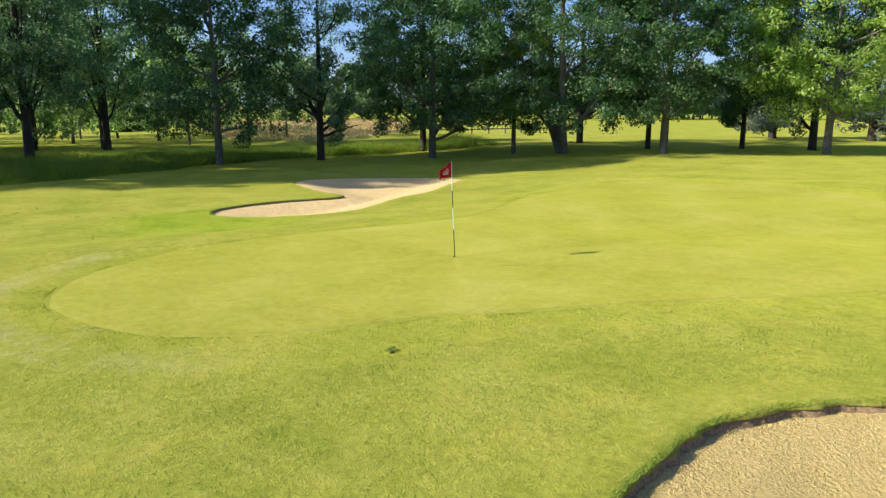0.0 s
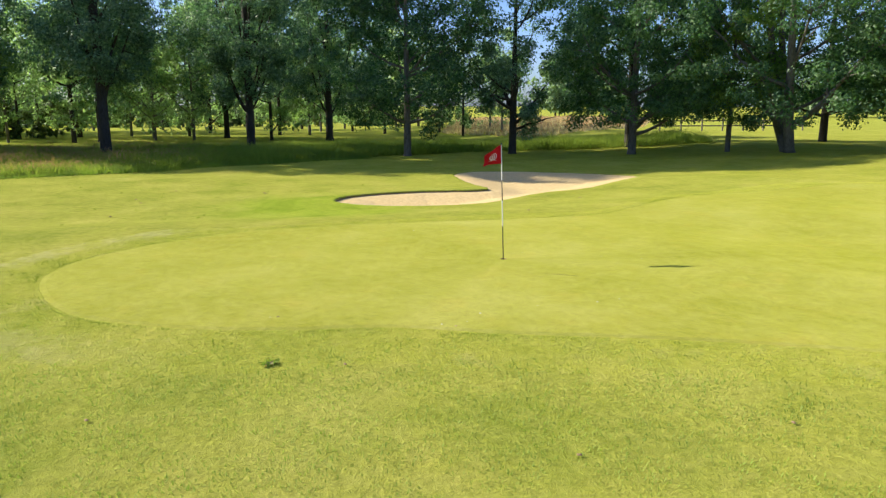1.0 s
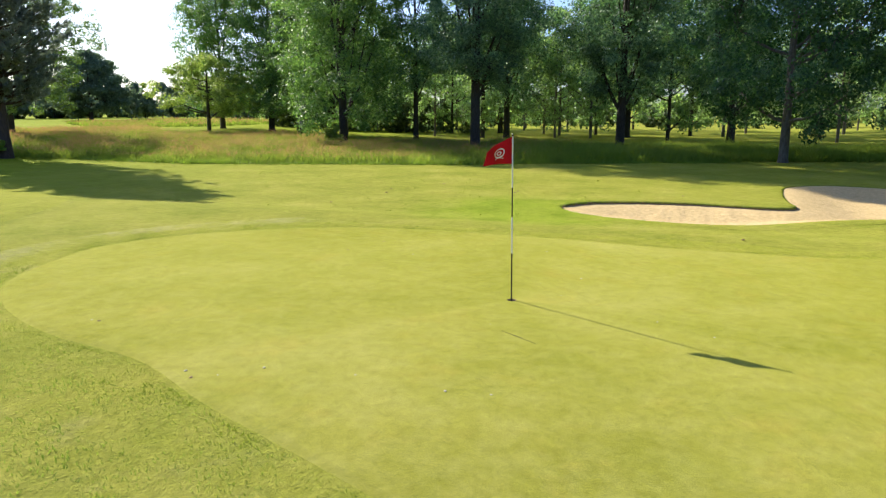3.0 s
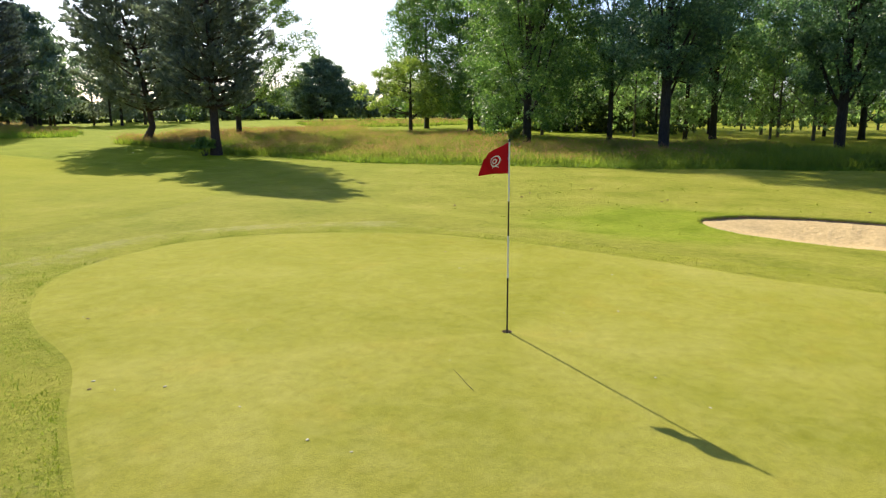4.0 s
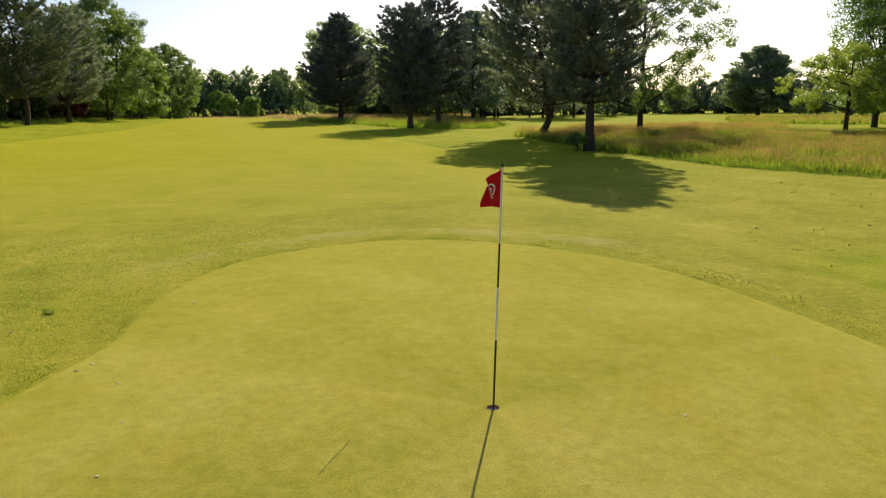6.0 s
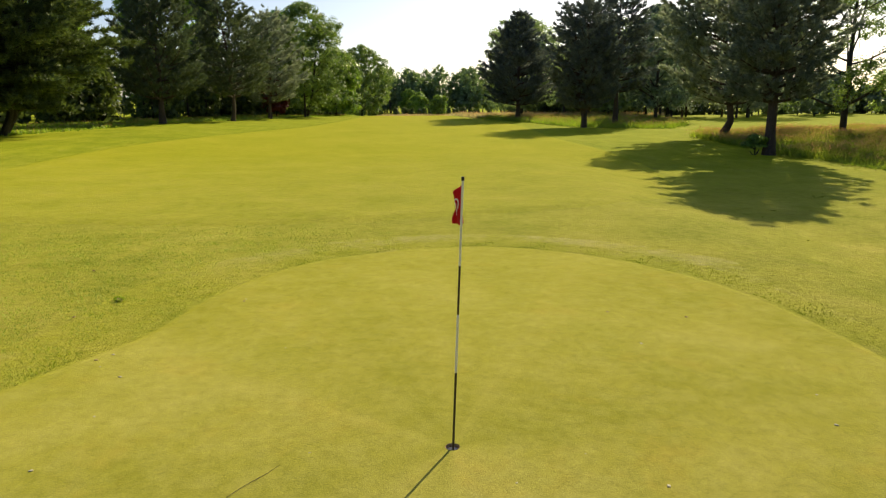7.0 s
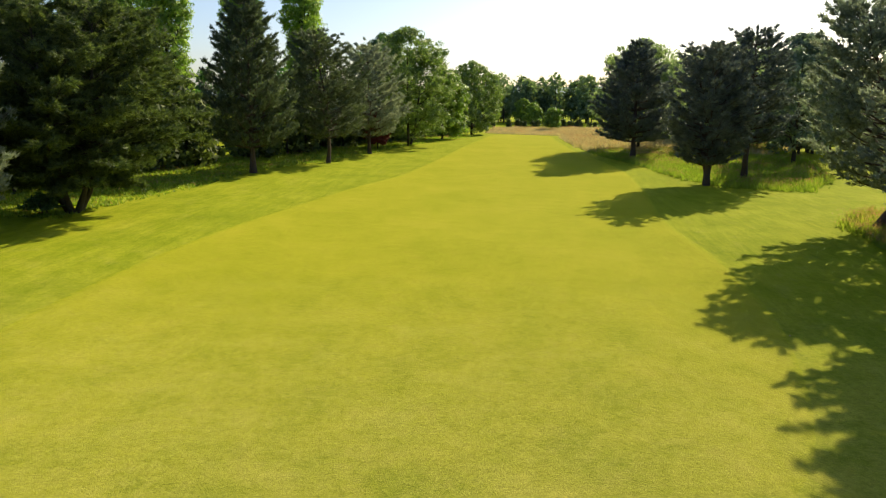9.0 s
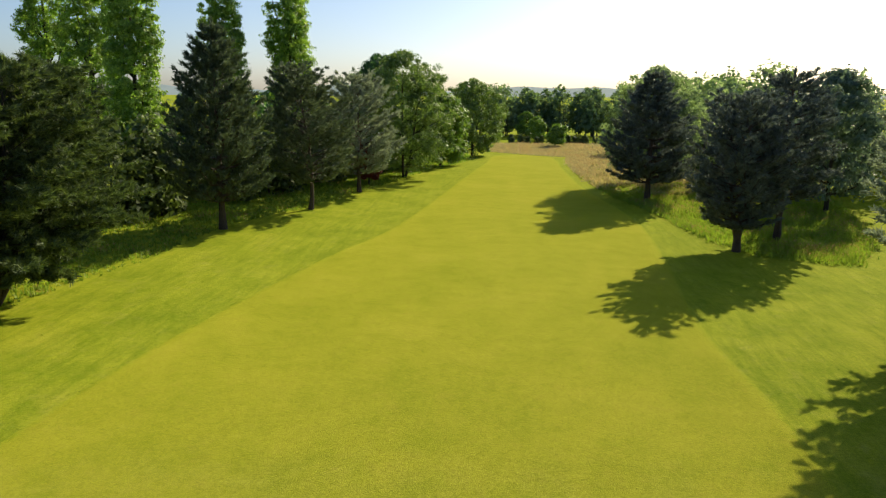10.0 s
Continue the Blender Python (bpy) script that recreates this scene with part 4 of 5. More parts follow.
# young wood behind the eastern rough
slim = tree("wood_tree", 71, 62.0, 9.0, "slim young tree of a light open wood", "tree", PALELEAF, PALE_BARK, tall=12.0, clear=0.6, wide=3.6, girth=0.13, limbs=12, clumps=95, leaf=(0.30, 0.22), per=30, blob=0.9, gap=0.36)
slim_b = tree("wood_tree", 72, 66.0, 16.0, "slim leafy tree of a light open wood", "tree", PALELEAF, BARK, tall=13.5, clear=0.8, wide=3.9, girth=0.16, limbs=12, clumps=95, leaf=(0.30, 0.22), per=30, blob=0.9, gap=0.36)
wood_rng = rng_of(5)
for k in range(52):
    row = k % 4
    px = 56 + row * 9.5 + wood_rng.uniform(-1.5, 1.5)
    py = -26 + (k // 4) * 6.0 + wood_rng.uniform(-2.0, 2.0)
    if 34 < py and px < 68:
        px += 16
    again((slim, slim_b)[(k * 7 // 3) % 2], px, py, wood_rng.uniform(0, 360), wood_rng.uniform(0.75, 1.15), group="trees of the eastern wood")


def woods(name, seed, line, depth, tall, count, leaf, mat, label, low=0.3, shrub=False, dense=15):
    """A far belt of trees: overlapping uneven crowns with stems below, as one mass."""
    rng = rng_of(seed)
    line = np.array(line, float)
    seg = np.concatenate([[0], np.cumsum(np.hypot(*np.diff(line, axis=0).T))])
    along = rng.uniform(0, seg[-1], count)
    px = np.interp(along, seg, line[:, 0]) + rng.uniform(-depth, depth, count)
    py = np.interp(along, seg, line[:, 1]) + rng.uniform(-depth, depth, count)
    hgt = tall * rng.uniform(0.62, 1.1, count)
    fol, wood = [], []
    for x, y, h in zip(px, py, hgt):
        z = ground_z(x, y)
        r = h * rng.uniform(0.26, 0.40)
        m = int(20 + 40 * (h > 4))
        s = rng.random(m)
        a = rng.uniform(0, math.tau, m)
        rad = r * crown_profile("round", s) * np.sqrt(rng.uniform(0.3, 1, m))
        c = np.stack([x + np.cos(a) * rad, y + np.sin(a) * rad, z + h * low * 0.5 + s * h * (1 - low * 0.5)], 1)
        at = np.repeat(c, max(6, int(dense * (0.68 if h > 4 else 1))), 0)
        way = unit(rng.normal(size=at.shape))
        at = at + way * rng.uniform(0.3, 1, (len(at), 1)) * max(r * 0.30, 0.4)
        fol.append(leaves(rng, at, leaf, leaf * 0.75, tri=True, facing=unit(way + [0, 0, 0.4] + rng.normal(size=at.shape) * 0.45)))
        if not shrub:
            wood.append(tube([[x, y, z - 0.2], [x, y, z + h * 0.3], [x, y, z + h * 0.75]], [h * 0.018, h * 0.014, h * 0.006], 5))
    hub = empty_at(name, 0, 0, 0)
    solid("foliage", *joined(fol), mat, hub)
    if wood:
        solid("stems", *joined(wood), BARK, hub)
    return tagged(hub, label, "trees", kind="stuff")


# far belts look hazy through their leaf colour alone
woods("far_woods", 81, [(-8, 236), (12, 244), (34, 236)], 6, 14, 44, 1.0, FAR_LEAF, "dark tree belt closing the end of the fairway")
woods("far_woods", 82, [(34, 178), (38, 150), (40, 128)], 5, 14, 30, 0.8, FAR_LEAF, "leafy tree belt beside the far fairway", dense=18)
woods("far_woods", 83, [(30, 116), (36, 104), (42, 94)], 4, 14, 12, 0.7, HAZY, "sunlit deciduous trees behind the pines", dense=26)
woods("far_woods", 84, [(36, 98), (46, 96), (56, 98)], 5, 12, 12, 0.42, GREYPINE, "trees closing the view behind the pines, greyed for haze", dense=44)
woods("far_woods", 79, [(-64, 46), (-56, 78), (-46, 104), (-36, 128), (-26, 152)], 4, 11, 34, 0.9, BROAD, "tree belt behind the columnar poplars", dense=14)
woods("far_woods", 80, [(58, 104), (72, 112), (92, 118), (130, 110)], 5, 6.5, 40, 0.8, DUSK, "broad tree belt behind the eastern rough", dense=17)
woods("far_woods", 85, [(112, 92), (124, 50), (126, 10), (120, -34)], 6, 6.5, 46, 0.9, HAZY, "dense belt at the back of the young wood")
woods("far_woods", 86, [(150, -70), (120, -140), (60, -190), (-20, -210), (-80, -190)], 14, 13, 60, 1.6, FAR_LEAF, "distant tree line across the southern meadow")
woods("far_woods", 87, [(-42, 34), (-37, 48), (-33.5, 60), (-30, 72), (-25.5, 84), (-22, 96), (-19, 110), (-15, 130), (-11, 150)], 2.6, 8.5, 110, 0.62, SPRAY, "dark dense understorey of trees on the west side", 0.05, dense=12)
woods("far_woods", 88, [(-60, 20), (-70, -20), (-64, -70), (-40, -110)], 7, 14, 40, 1.8, BROAD, "tree belt west of the green", dense=7)
woods("hedge", 89, [(-14, 203), (0, 202), (14, 203), (32, 200), (52, 196)], 0.8, 2.1, 60, 0.45, SPRAY, "low dark clipped hedge across the far end", 0.1, True)
woods("hedge", 90, [(100, 74), (100, 30), (97, -10), (94, -36)], 1.4, 2.4, 90, 0.5, SPRAY, "dark hedge at the back of the wood", 0.1, True, 10)
woods("hedge", 98, [(26, 124), (46, 114), (80, 124), (134, 114), (146, 70), (140, 20), (132, -30)], 1.5, 4.2, 190, 0.9, SPRAY, "dark field hedge behind the belts of trees", 0.05, True, 9)
woods("far_woods", 99, [(84, 98), (112, 84), (136, 60)], 4, 6, 30, 0.8, DUSK, "low tree belt beyond the mown field", dense=16)
woods("hedge", 78, [(66, 15), (65, 24), (66, 36), (72, 46)], 1.5, 3.6, 60, 0.42, SPRAY, "dark hedge behind the poplars", 0.1, True, 10)
for px, py, h, seed in ((10.0, 214.0, 6.4, 91), (14.2, 190.0, 5.4, 92), (7.4, 226.0, 7.5, 93)):
    tree("young_tree", seed, px, py, "small round-headed young tree near the far hedge", "tree", BRIGHT, BARK, tall=h, clear=0.9, wide=h * 0.42, girth=0.1, limbs=10, clumps=110, leaf=(0.45, 0.34), per=34, blob=0.7)
tree("cedar_tree", 94, 89.0, 92.0, "dark layered cedar at the edge of a mown field", "tree", DUSK, BARK, tall=11.2, clear=1.2, wide=6.0, girth=0.35, limbs=26, clumps=280, per=70, blob=1.1, kind="flat", needle=True, leaf=(0.6, 0.2), squash=0.4)
tree("fir_tree", 95, 14.0, -60.0, "tall dark conifer behind the maples", "tree", NEEDLE, BARK, tall=17, clear=1.0, wide=5.5, girth=0.35, limbs=26, clumps=220, per=40, blob=0.95, kind="cone", needle=True, leaf=(0.5, 0.15), squash=0.5)
tree("fir_tree", 96, 22.0, -58.0, "dark conifer behind the maples", "tree", NEEDLE, BARK, tall=15, clear=1.0, wide=5.0, girth=0.35, limbs=26, clumps=200, per=40, blob=0.95, kind="cone", needle=True, leaf=(0.5, 0.15), squash=0.5)
tree("copper_beech", 97, -15.2, 95.5, "small copper-red bush between the pines and a lime", "bush", COPPER, BARK, tall=5.0, clear=0.8, wide=1.6, girth=0.08, limbs=8, clumps=60, leaf=(0.36, 0.26), per=40, blob=0.6)


# ---- long grass ----
def tufts(name, seed, outline, count, tall, label, seeds=0.0, lean=0.35, wide=0.035, mat=None, bare_south=False):
    """Long grass: many bent blades, with seed heads on some."""
    rng = rng_of(seed)
    outline = np.array(outline, float)
    lo, hi = outline.min(0), outline.max(0)
    pts = np.empty((0, 2))
    while len(pts) < count:
        c = rng.uniform(lo, hi, (count * 2, 2))
        c = c[inside(c[:, 0], c[:, 1], outline)]
        pts = np.vstack([pts, c])
    pts = pts[:count] + rng.normal(size=(count, 2)) * 0.22
    z = height(pts[:, 0], pts[:, 1])
    patch = np.array([noise.noise(Vector((x * 0.28, y * 0.28, seed))) for x, y in pts])
    h = tall * (0.72 + 0.55 * patch) * rng.uniform(0.7, 1.2, count)
    if bare_south:
        h = h * (1.4 - 0.4 * step(-2, 12, pts[:, 1]))
    blades = 4
    base = np.repeat(np.column_stack([pts, z]), blades, 0)
    hh = np.repeat(h, blades) * rng.uniform(0.6, 1.1, count * blades)
    a = rng.uniform(0, math.tau, count * blades)
    out = np.stack([np.cos(a), np.sin(a), 0 * a], 1)
    base = base + out * rng.uniform(0, 0.14, (len(a), 1))
    bend = out * (hh * lean * rng.uniform(0.2, 1.2, len(a)))[:, None]
    side = np.stack([-np.sin(a), np.cos(a), 0 * a], 1) * wide
    upz = np.array([0, 0, 1.0])
    tip = base + upz * hh[:, None] + bend
    v = np.stack([base - side, base + side, tip], 1).reshape(-1, 3)
    q = np.arange(len(v)).reshape(-1, 3)
    hub = empty_at(name, 0, 0, 0)
    solid("blades", v, q, mat or BLADE, hub)
    if seeds:
        chance = np.repeat(np.clip(seeds + patch * 0.9, 0, 0.8) * (step(2, 14, pts[:, 1]) if bare_south else 1), blades)
        t = tip[rng.random(len(a)) < chance]
        sv = leaves(rng, t, 0.13 + wide, 0.018 + wide * 0.7, np.array([0, 0, 1.0]), 0.5)[0].reshape(-1, 4, 3)[:, (0, 1, 2)].reshape(-1, 3)
        solid("seed_heads", sv, np.arange(len(sv)).reshape(-1, 3), SEED, hub, "reddish seed heads")
    return tagged(hub, label, "long grass", kind="stuff")


EAST = [(20.2, 30.2), (21.4, 27.4), (21.0, 24.5), (20.8, 20.7), (22.6, 15.3), (24.0, 10.4), (25.4, 7.0), (28.4, 1.0), (30.6, -4.5), (33.0, -10), (34.2, -18), (31.0, -24), (30.0, -29), (36, -31), (41, -20), (40, -6), (42, 4), (41, 14),
        (45, 24), (47, 33), (46, 40), (38, 43), (30, 44), (24, 45), (21.0, 40), (20.4, 34)]
tufts("rough_grass", 101, EAST, 60000, 0.66, "tall unmown meadow grass with reddish seed heads", 0.30, 1.4, 0.016, bare_south=True)
tufts("rough_grass", 102, [(19.6, 61.0), (17.6, 66), (16.4, 76), (13.6, 90), (12.6, 97), (40, 110), (36, 84), (30, 66), (25.5, 58.5)], 13000, 0.7, "green unmown grass under the fairway pines", 0.3, 0.8, 0.03, WEED)
tufts("rough_grass", 107, [(12.6, 97), (11.8, 104), (11.6, 124), (12.2, 140), (13.5, 154), (6, 162), (-3, 172), (-1, 200), (30, 200), (46, 150), (46, 110), (34, 92), (18, 92)], 22000, 0.7, "pinkish dry unmown grass at the far end", 0.3, 1.2, 0.05, DRY)
tufts("rough_grass", 103, [(20.6, 36.5), (21.2, 44), (24.5, 49), (33, 52), (44, 56), (52, 52), (48, 44), (38, 44), (28, 41), (25, 37)], 9000, 0.65, "unmown grass with pinkish heads under the pines", 0.7, 0.9)
tufts("verge_grass", 104, [(-24.2, 40), (-23.6, 46), (-22.2, 54), (-21.4, 66), (-17.0, 78), (-14.2, 92), (-11.6, 107), (-6.0, 132), (-2.6, 156), (-8, 160), (-16, 128), (-22, 100), (-30, 78), (-36, 60), (-38, 40)], 11000, 0.34,
      "short weedy verge grass under the trees", 0.04, 0.6, 0.05, WEED)
tufts("meadow_grass", 105, [(46, -24), (62, -20), (110, -40), (124, -70), (96, -70), (60, -44)], 9000, 0.6, "reddish meadow grass beyond the trees", 0.9, 0.9, 0.06, DRY)
tufts("meadow_grass", 106, [(56, 60), (70, 78), (96, 80), (100, 62), (80, 52), (66, 52)], 4000, 0.6, "reddish field grass beyond the mown strip", 0.4, wide=0.08)


def lawn_blades(seed, centre, spread, count, holes):
    """Short loose blades standing in the mown turf."""
    rng = rng_of(seed)
    p = np.array(centre) + rng.uniform(-1, 1, (count, 2)) * spread
    for h in holes:
        p = p[~inside(p[:, 0], p[:, 1], h)]
    tuft = np.array([noise.noise(Vector((x * 2.1, y * 2.1, 4))) for x, y in p])
    fade = 1 - (np.abs(p - np.array(centre)) / spread).max(1)
    keep = (tuft > -0.25) & (rng.random(len(p)) < fade * 2.2)
    p, tuft = p[keep], tuft[keep]
    n = len(p)
    a = rng.uniform(0, math.tau, n)
    h = rng.uniform(0.012, 0.03, n) * (1 + 0.8 * tuft)
    base = np.column_stack([p, height(p[:, 0], p[:, 1])])
    side = np.stack([np.cos(a), np.sin(a), 0 * a], 1) * 0.0045
    tip = base + np.stack([-np.sin(a) * h * 0.7, np.cos(a) * h * 0.7, h], 1)
    v = np.stack([base - side, base + side, tip + side * 0.2, tip - side * 0.2], 1).reshape(-1, 3)
    tagged(solid("lawn_grass", v, np.arange(4 * n).reshape(-1, 4), WEED), "short loose grass blades in the mown turf", "grass", kind="stuff")


lawn_blades(111, (-6.5, 4.0), (6.5, 7.5), 90000, (GREEN, NEAR_BUNKER))


# ---- shaggy lip of the near bunker ----
def lip_grass(seed, outline, count, part_of=1.0):
    rng = rng_of(seed)
    k = rng.integers(0, int(len(outline) * part_of), count)
    f = rng.random((count, 1))
    p = outline[k] * (1 - f) + outline[(k + 1) % len(outline)] * f
    inward = unit(outline.mean(0) - p)
    p = p - inward * rng.uniform(-0.03, 0.10, (count, 1))
    a = rng.uniform(0, math.tau, count)
    h = rng.uniform(0.012, 0.04, count)
    base = np.column_stack([p, height(p[:, 0], p[:, 1]) + 0.015])
    side = np.stack([np.cos(a), np.sin(a), 0 * a], 1) * 0.005
    tip = base + np.column_stack([inward * (h * rng.uniform(0.1, 1.1, count))[:, None], h * rng.uniform(-0.3, 0.9, count)])
    v = np.stack([base - side, base + side, tip + side * 0.2, tip - side * 0.2], 1).reshape(-1, 3)
    tagged(solid("lip_grass", v, np.arange(4 * count).reshape(-1, 4), WEED), "ragged grass hanging over the bunker lip", "grass", kind="stuff")


def edge_tufts(seed, outline, count):
    """Longer dark tufts that the mower leaves along the rim of the green."""
    rng = rng_of(seed)
    k = rng.integers(0, len(outline), count)
    f = rng.random((count, 1))
    p = outline[k] * (1 - f) + outline[(k + 1) % len(outline)] * f
    out = unit(grown(outline, 0.2)[k] - outline[k])
    p = p + out * (0.05 + 0.6 * rng.random((count, 1)) ** 1.8)
    thick = np.array([noise.noise(Vector((x * 1.4, y * 1.4, 7))) + 0.5 * noise.noise(Vector((x * 5, y * 5, 2))) for x, y in p])
    keep = rng.random(count) < np.clip(0.45 + thick, 0.05, 1)
    p, thick = p[keep], thick[keep]
    n = len(p)
    a = rng.uniform(0, math.tau, n)
    h = rng.uniform(0.010, 0.024, n) * (1 + 0.8 * thick)
    base = np.column_stack([p, height(p[:, 0], p[:, 1]) + 0.008])
    side = np.stack([np.cos(a), np.sin(a), 0 * a], 1) * 0.006
    tip = base + np.stack([-np.sin(a) * h * 0.8, np.cos(a) * h * 0.8, h], 1)
    v = np.stack([base - side, base + side, tip], 1).reshape(-1, 3)
    tagged(solid("edge_grass", v, np.arange(3 * n).reshape(-1, 3), SCUFF), "longer dark grass tufts along the rim of the green", "grass", kind="stuff")


edge_tufts(119, GREEN, 16000)
lip_grass(121, NEAR_BUNKER, 9000)
lip_grass(122, FAR_BUNKER, 2200)
EDGE = [(21.2, 28.0), (20.7, 24.5), (20.5, 20.7), (22.2, 15.3), (23.6, 10.4), (25.0, 7.0), (28.0, 1.0), (30.2, -4.5), (31.4, -4.0), (29.2, 2.0), (26.4, 7.6), (25.0, 11), (23.7, 15.7), (22.1, 20.7), (22.3, 24.5), (23.0, 28.0)]
tufts("verge_grass", 108, EDGE, 9000, 0.26, "fresh green grass along the front of the rough", 0.0, 1.3, 0.013, WEED)


# ---- crumbs of soil and sand in the bunkers ----
def crumbs(name, seed, at, size, mat, label, category):
    """Many small uneven lumps as one mass."""
    rng = rng_of(seed)
    n = len(at)
    k = rng.uniform(0.45, 1.3, n) ** 1.5 * size
    form = np.array([[1, 0, 0], [0, 1, 0], [-1, 0, 0], [0, -1, 0], [0, 0, 0.75], [0, 0, -0.6]], float)
    v = form[None] * k[:, None, None] * rng.uniform(0.6, 1.3, (n, 6, 1))
    a = rng.uniform(0, math.tau, n)
    c, s = np.cos(a)[:, None], np.sin(a)[:, None]
    v = np.stack([v[..., 0] * c - v[..., 1] * s, v[..., 0] * s + v[..., 1] * c, v[..., 2]], -1) + at[:, None]
    face = np.array([[0, 1, 4], [1, 2, 4], [2, 3, 4], [3, 0, 4], [1, 0, 5], [2, 1, 5], [3, 2, 5], [0, 3, 5]])
    f = (face[None] + 6 * np.arange(n)[:, None, None]).reshape(-1, 3)
    tagged(solid(name, v.reshape(-1, 3), f, mat), label, category, kind="stuff")


def along_lip(seed, outline, count, low, high, part_of=None):
    rng = rng_of(seed)
    keep = np.arange(len(outline)) if part_of is None else np.where(part_of(outline[:, 0], outline[:, 1]))[0]
    k = rng.choice(keep, count)
    f = rng.random((count, 1))
    p = outline[k] * (1 - f) + outline[(k + 1) % len(outline)] * f
    p = p + unit(outline.mean(0) - p) * rng.uniform(-0.01, 0.07, (count, 1))
    return np.column_stack([p, height(p[:, 0], p[:, 1]) - rng.uniform(low, high, count)])


crumbs("soil_crumbs", 123, along_lip(124, NEAR_BUNKER, 1500, 0.05, 0.14), 0.009, SOIL, "crumbling brown soil along the bunker lip", "soil")
crumbs("soil_crumbs", 125, along_lip(126, FAR_BUNKER, 1300, 0.0, 0.09, lambda x, y: (x > 10.6) & (x < 14.4) & (y > -6.0)), 0.016, SOIL, "crumbling brown soil along the far bunker lip", "soil")
sand_rng = rng_of(127)
grain = sand_rng.uniform((-13.2, 0.3), (-8.0, 6.4), (5200, 2))
inner = NEAR_BUNKER.mean(0) + (NEAR_BUNKER - NEAR_BUNKER.mean(0)) * 0.96
grain = grain[inside(grain[:, 0], grain[:, 1], inner)]
gap = np.sqrt(((grain[:, None] - NEAR_BUNKER[None]) ** 2).sum(-1).min(1))
grain_z = height(grain[:, 0], grain[:, 1]) - 0.104 - 0.316 * step(0, 2.2, gap)
crumbs("sand_crumbs", 128, np.column_stack([grain, grain_z + 0.002]), 0.011, SAND, "loose lumps of raked golden sand", "sand")


# ---- litter, divots and other small things on the turf ----
def lump(name, x, y, size, mat, label, category, group, seed, flat=0.45, lift=0.02):
    rng = rng_of(seed)
    bm = bmesh.new()
    bmesh.ops.create_icosphere(bm, subdivisions=2, radius=1.0)
    for v in bm.verts:
        w = 1 + 0.35 * noise.noise(v.co * 1.7 + Vector((seed, 0, 0)))
        v.co = Vector((v.co.x * w * size * rng.uniform(0.9, 1.1) * 1.4, v.co.y * w * size, max(v.co.z, -0.35) * w * size * flat))
    ob = part(name, bm, mat, smooth=True)
    ob.matrix_world = pose(x, y, ground_z(x, y) + lift, 0, 0, rng.uniform(0, 360))
    return tagged(ob, label, category, group)


PALE = [(-1.1, 0.0), (-3.05, -0.5), (-3.1, 1.7), (-3.4, 2.0), (-3.0, 0.8), (-3.1, -0.1), (-1.6, 2.4), (-0.8, -2.4), (1.45, -0.7), (0.4, -0.57), (-0.4, -1.8), (2.3, 2.2), (1.0, -0.2), (3.4, 0.7), (3.2, 0.1), (3.1, 2.2), (-2.4, 4.4), (-3.4, 2.35)]
for k, (px, py) in enumerate(PALE):
    lump("leaf_scrap", px, py, 0.006 + 0.0035 * (k % 3), PALE_LITTER, "pale dry scrap lying on the green", "leaf litter", "scraps on the green", 200 + k, 0.3, 0.028)
DARK = [(-3.52, 2.2), (-2.4, 4.3), (3.2, 3.1), (-5.1, 6.25), (-7.0, 2.4), (-4.4, 3.8), (-7.1, 0.3), (5.6, -3.2), (9.0, -6.7), (14.0, 3.0), (14.6, -2.2), (13.7, 7.2), (15.8, 6.0), (14.5, 3.0), (10.0, 7.6), (12.8, 7.0), (2.3, 3.4), (11.1, 24.8)]
for k, (px, py) in enumerate(DARK):
    far = math.hypot(px + 8, py)
    lump("soil_clod", px, py, 0.017 if far < 12 else 0.03, SOIL, "dark clod of soil lying on the turf", "soil clod", "clods on the turf", 240 + k, 0.6, 0.022)


def divot(x, y, size, seed):
    """A torn patch: bare soil with a ragged rim of lifted turf."""
    rng = rng_of(seed)
    hub = empty_at("divot", x, y, ground_z(x, y) + 0.022, rng.uniform(0, 360))
    bm = bmesh.new()
    bmesh.ops.create_circle(bm, cap_ends=True, segments=18, radius=size)
    bmesh.ops.inset_region(bm, faces=bm.faces[:], thickness=size * 0.3)
    for v in bm.verts:
        w = rng.uniform(0.7, 1.25)
        v.co = Vector((v.co.x * w * 1.7, v.co.y * w * 0.8, 0.006 if v.co.xy.length < size * 0.8 else 0.0))
    part("bare_soil", bm, SOIL, hub)
    n = 70
    a = rng.uniform(0, math.tau, n)
    at = np.stack([np.cos(a) * size * 1.7, np.sin(a) * size * 0.85, 0 * a + 0.01], 1) * rng.uniform(0.75, 1.35, (n, 1)) * [1, 1, 0] + [0, 0, 0.012]
    solid("torn_turf", *leaves(rng, at, 0.06, 0.012, np.array([0, 0, 0.5])), WEED, hub, "torn tufts of grass")
    return tagged(hub, "torn bare patch in the turf beside the green", "divot", "divots beside the green")


divot(-4.12, 4.57, 0.05, 261)


def scuffs(seed, spots, label):
    """Small torn tufts of dull grass lying on the mown turf."""
    rng = rng_of(seed)
    at = np.repeat(spots, 6, 0) + rng.normal(size=(len(spots) * 6, 2)) * [0.07, 0.03]
    p = np.column_stack([at, height(at[:, 0], at[:, 1]) + 0.025])
    tagged(solid("grass_scuffs", *leaves(rng, p, 0.06, 0.016, np.array([0, 0, 0.2])), SCUFF), label, "grass", kind="stuff")


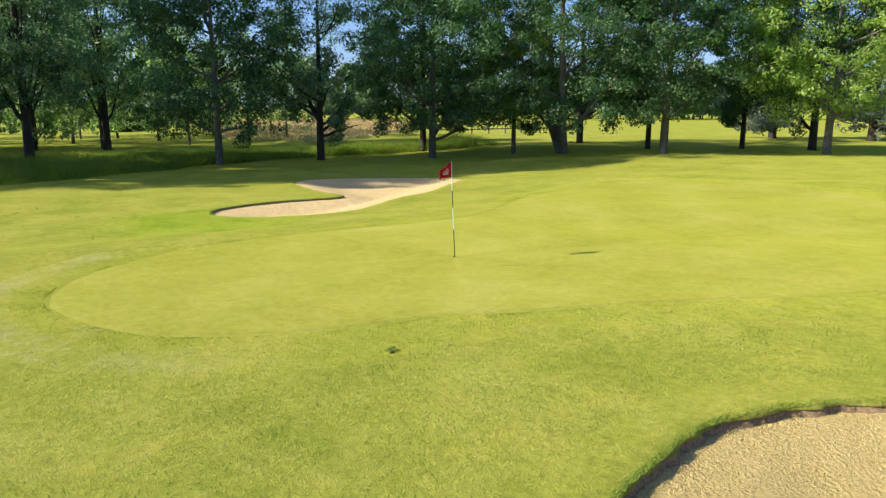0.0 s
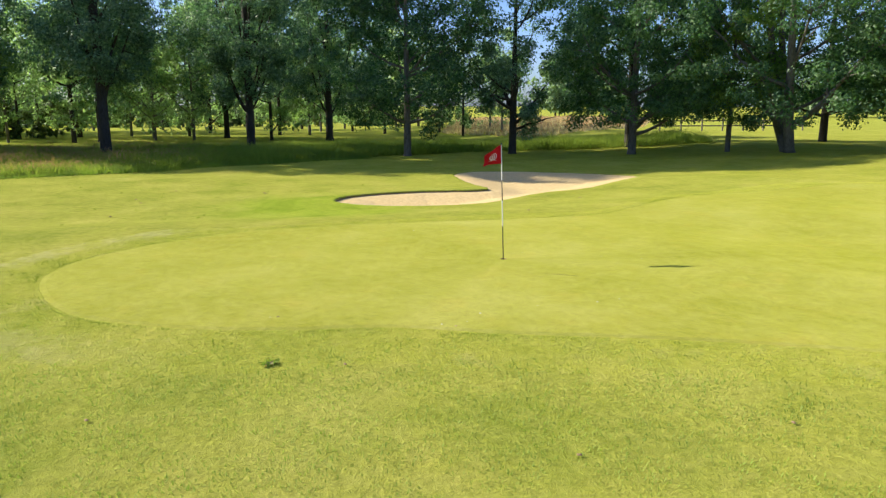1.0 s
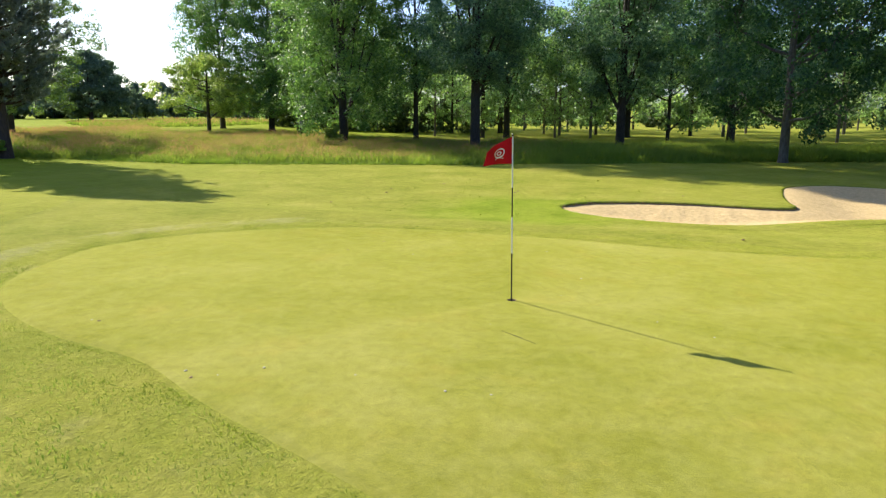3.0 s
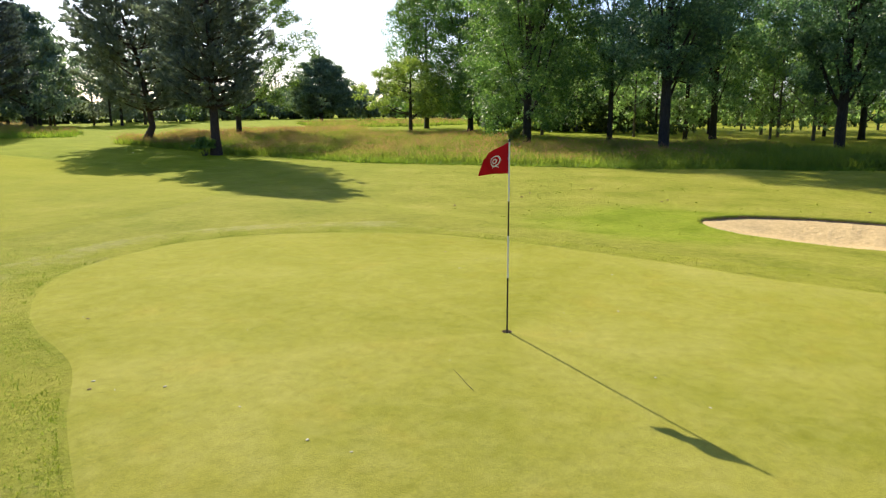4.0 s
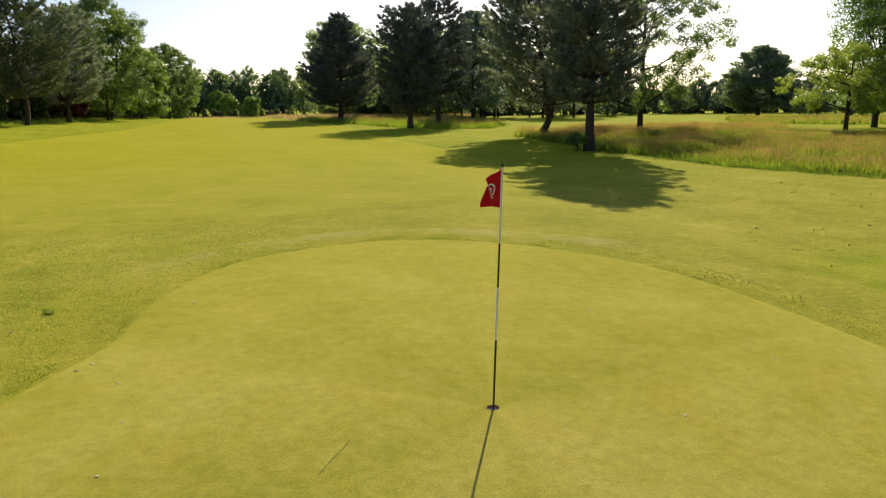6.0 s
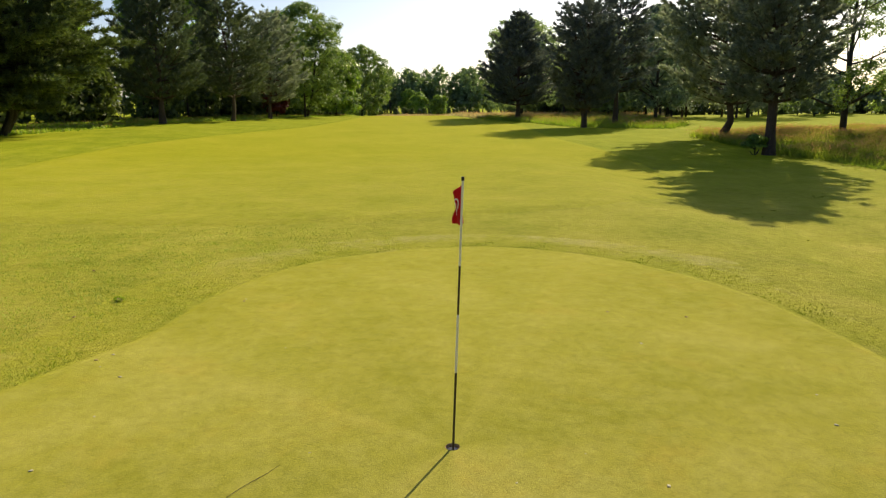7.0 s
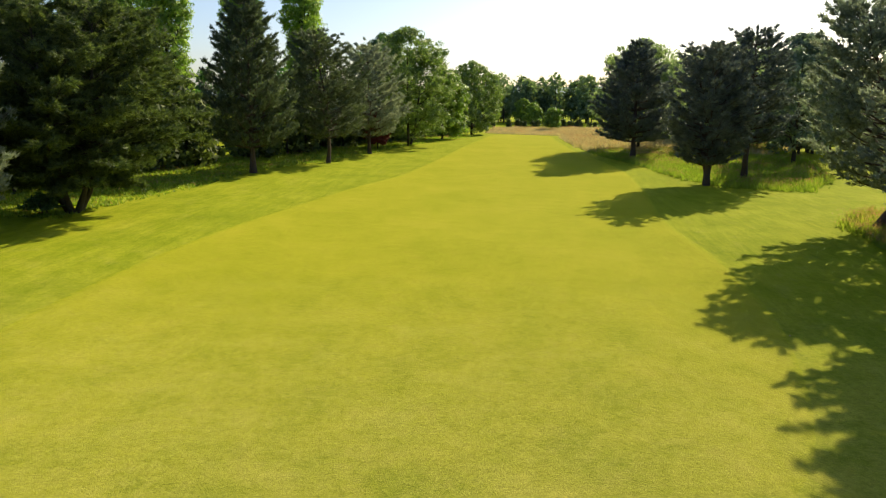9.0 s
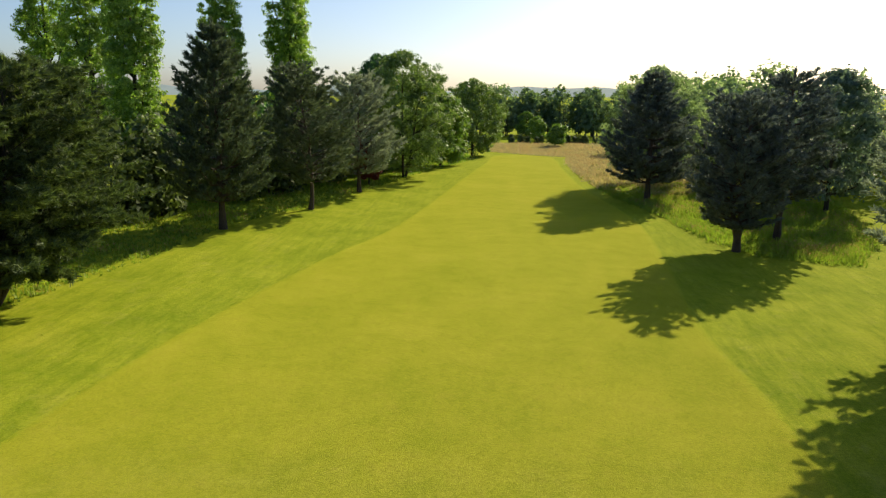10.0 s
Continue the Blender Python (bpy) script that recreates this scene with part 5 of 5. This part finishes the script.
spot_rng = rng_of(270)
east = np.column_stack([spot_rng.uniform(8, 22, 200), spot_rng.uniform(-2, 30, 200)])
scuffs(271, east[~inside(east[:, 0], east[:, 1], FAR_BUNKER)], "dull torn tufts on the mown grass by the green")
edge_y = spot_rng.uniform(24, 96, 260)
edge_x = np.interp(edge_y, [22, 37, 51, 59.5, 70.5, 97], [-15.0, -14.3, -12.2, -10.6, -8.0, -5.2]) + spot_rng.normal(size=260) * 0.25
scuffs(272, np.column_stack([edge_x, edge_y]), "torn tufts along the mown edge of the fairway")
scuffs(273, np.column_stack([spot_rng.uniform(-20, -12, 140), spot_rng.uniform(26, 66, 140)]), "dull torn tufts on the grass beside the fairway")
twig = solid("twig", *tube([(-1.62, -0.62, 0.03), (-1.5, -0.45, 0.034), (-1.38, -0.3, 0.03), (-1.3, -0.18, 0.03)], [0.0015, 0.002, 0.0018, 0.0012], 6), BARK)
tagged(twig, "thin dark twig lying on the green", "twig")
for k, (px, py) in enumerate([(24.3, 27.6), (23.8, 26.3), (23.2, 25.2), (23.0, 24.0)]):
    lump("stone", px - 1.0, py, 0.12 + 0.04 * (k % 2), PALE_LITTER, "pale stone at the edge of the long grass", "stone", "stones by the long grass", 280 + k, 0.5, 0.03)


# ---- post-and-rail fence beyond the maples ----
def fence(x0, y0, x1, y1, bays):
    way = Vector((x1 - x0, y1 - y0, 0))
    gap, turn = way.length / bays, math.degrees(math.atan2(way.y, way.x))
    z = ground_z(x0, y0)
    hub = empty_at("rail_fence", x0, y0, z, turn)

    def bar(name, lo, hi):
        bm = bmesh.new()
        bmesh.ops.create_cube(bm, size=1)
        for v in bm.verts:
            v.co = Vector([a + (c + 0.5) * (b - a) for a, b, c in zip(lo, hi, v.co)])
        bmesh.ops.bevel(bm, geom=bm.edges[:], offset=0.012, segments=1, affect="EDGES")
        part(name, bm, TIMBER, hub)
    for k in range(bays + 1):
        bar("post", (k * gap - 0.06, -0.06, -0.3), (k * gap + 0.06, 0.06, 1.3))
    for k in range(bays):
        for h in (0.45, 0.95):
            bar("rail", (k * gap, 0.062, h), ((k + 1) * gap, 0.10, h + 0.12))
    return tagged(hub, "weathered post-and-rail timber fence in the meadow", "fence")


fence(48.5, -38.0, 46.6, -54.0, 7)

# shoots and shrubs at tree feet
tree("sucker_shoots", 131, 36.2, 20.6, "bright leafy shoots at a poplar's foot", "bush", LIME, BARK, tall=1.6, clear=0.2, wide=0.55, girth=0.02, limbs=6, clumps=40, leaf=(0.13, 0.09), per=30, blob=0.22)
tree("shrub", 132, 18.9, 31.1, "low green shrub at a pine's foot", "bush", BRIGHT, BARK, tall=0.95, clear=0.1, wide=0.55, girth=0.02, limbs=7, clumps=50, leaf=(0.14, 0.09), per=30, blob=0.25)
tree("shrub", 133, -26.0, 41.2, "low green shrub under the cypress", "bush", BROAD, BARK, tall=1.1, clear=0.1, wide=1.2, girth=0.02, limbs=7, clumps=60, leaf=(0.18, 0.12), per=30, blob=0.3)


# ---- far hills ----
def hills():
    a = np.linspace(-0.5, 0.5, 61)
    ridge = 26 + 9 * np.sin(a * 23) + 6 * np.sin(a * 51 + 1)
    rows = []
    for dist, k in ((2300, 0.0), (2500, 0.75), (2700, 1.0), (3100, 0.6)):
        rows.append(np.stack([np.sin(a) * dist, np.cos(a) * dist, ridge * k - 3], 1))
    v = np.vstack(rows)
    n = len(a)
    q = np.vstack([[[r * n + i, r * n + i + 1, (r + 1) * n + i + 1, (r + 1) * n + i] for i in range(n - 1)] for r in range(3)])
    tagged(solid("hills", v, q, HILL, smooth=True), "low hills on the horizon, coloured blue-grey for haze", "hills", kind="structure")


hills()
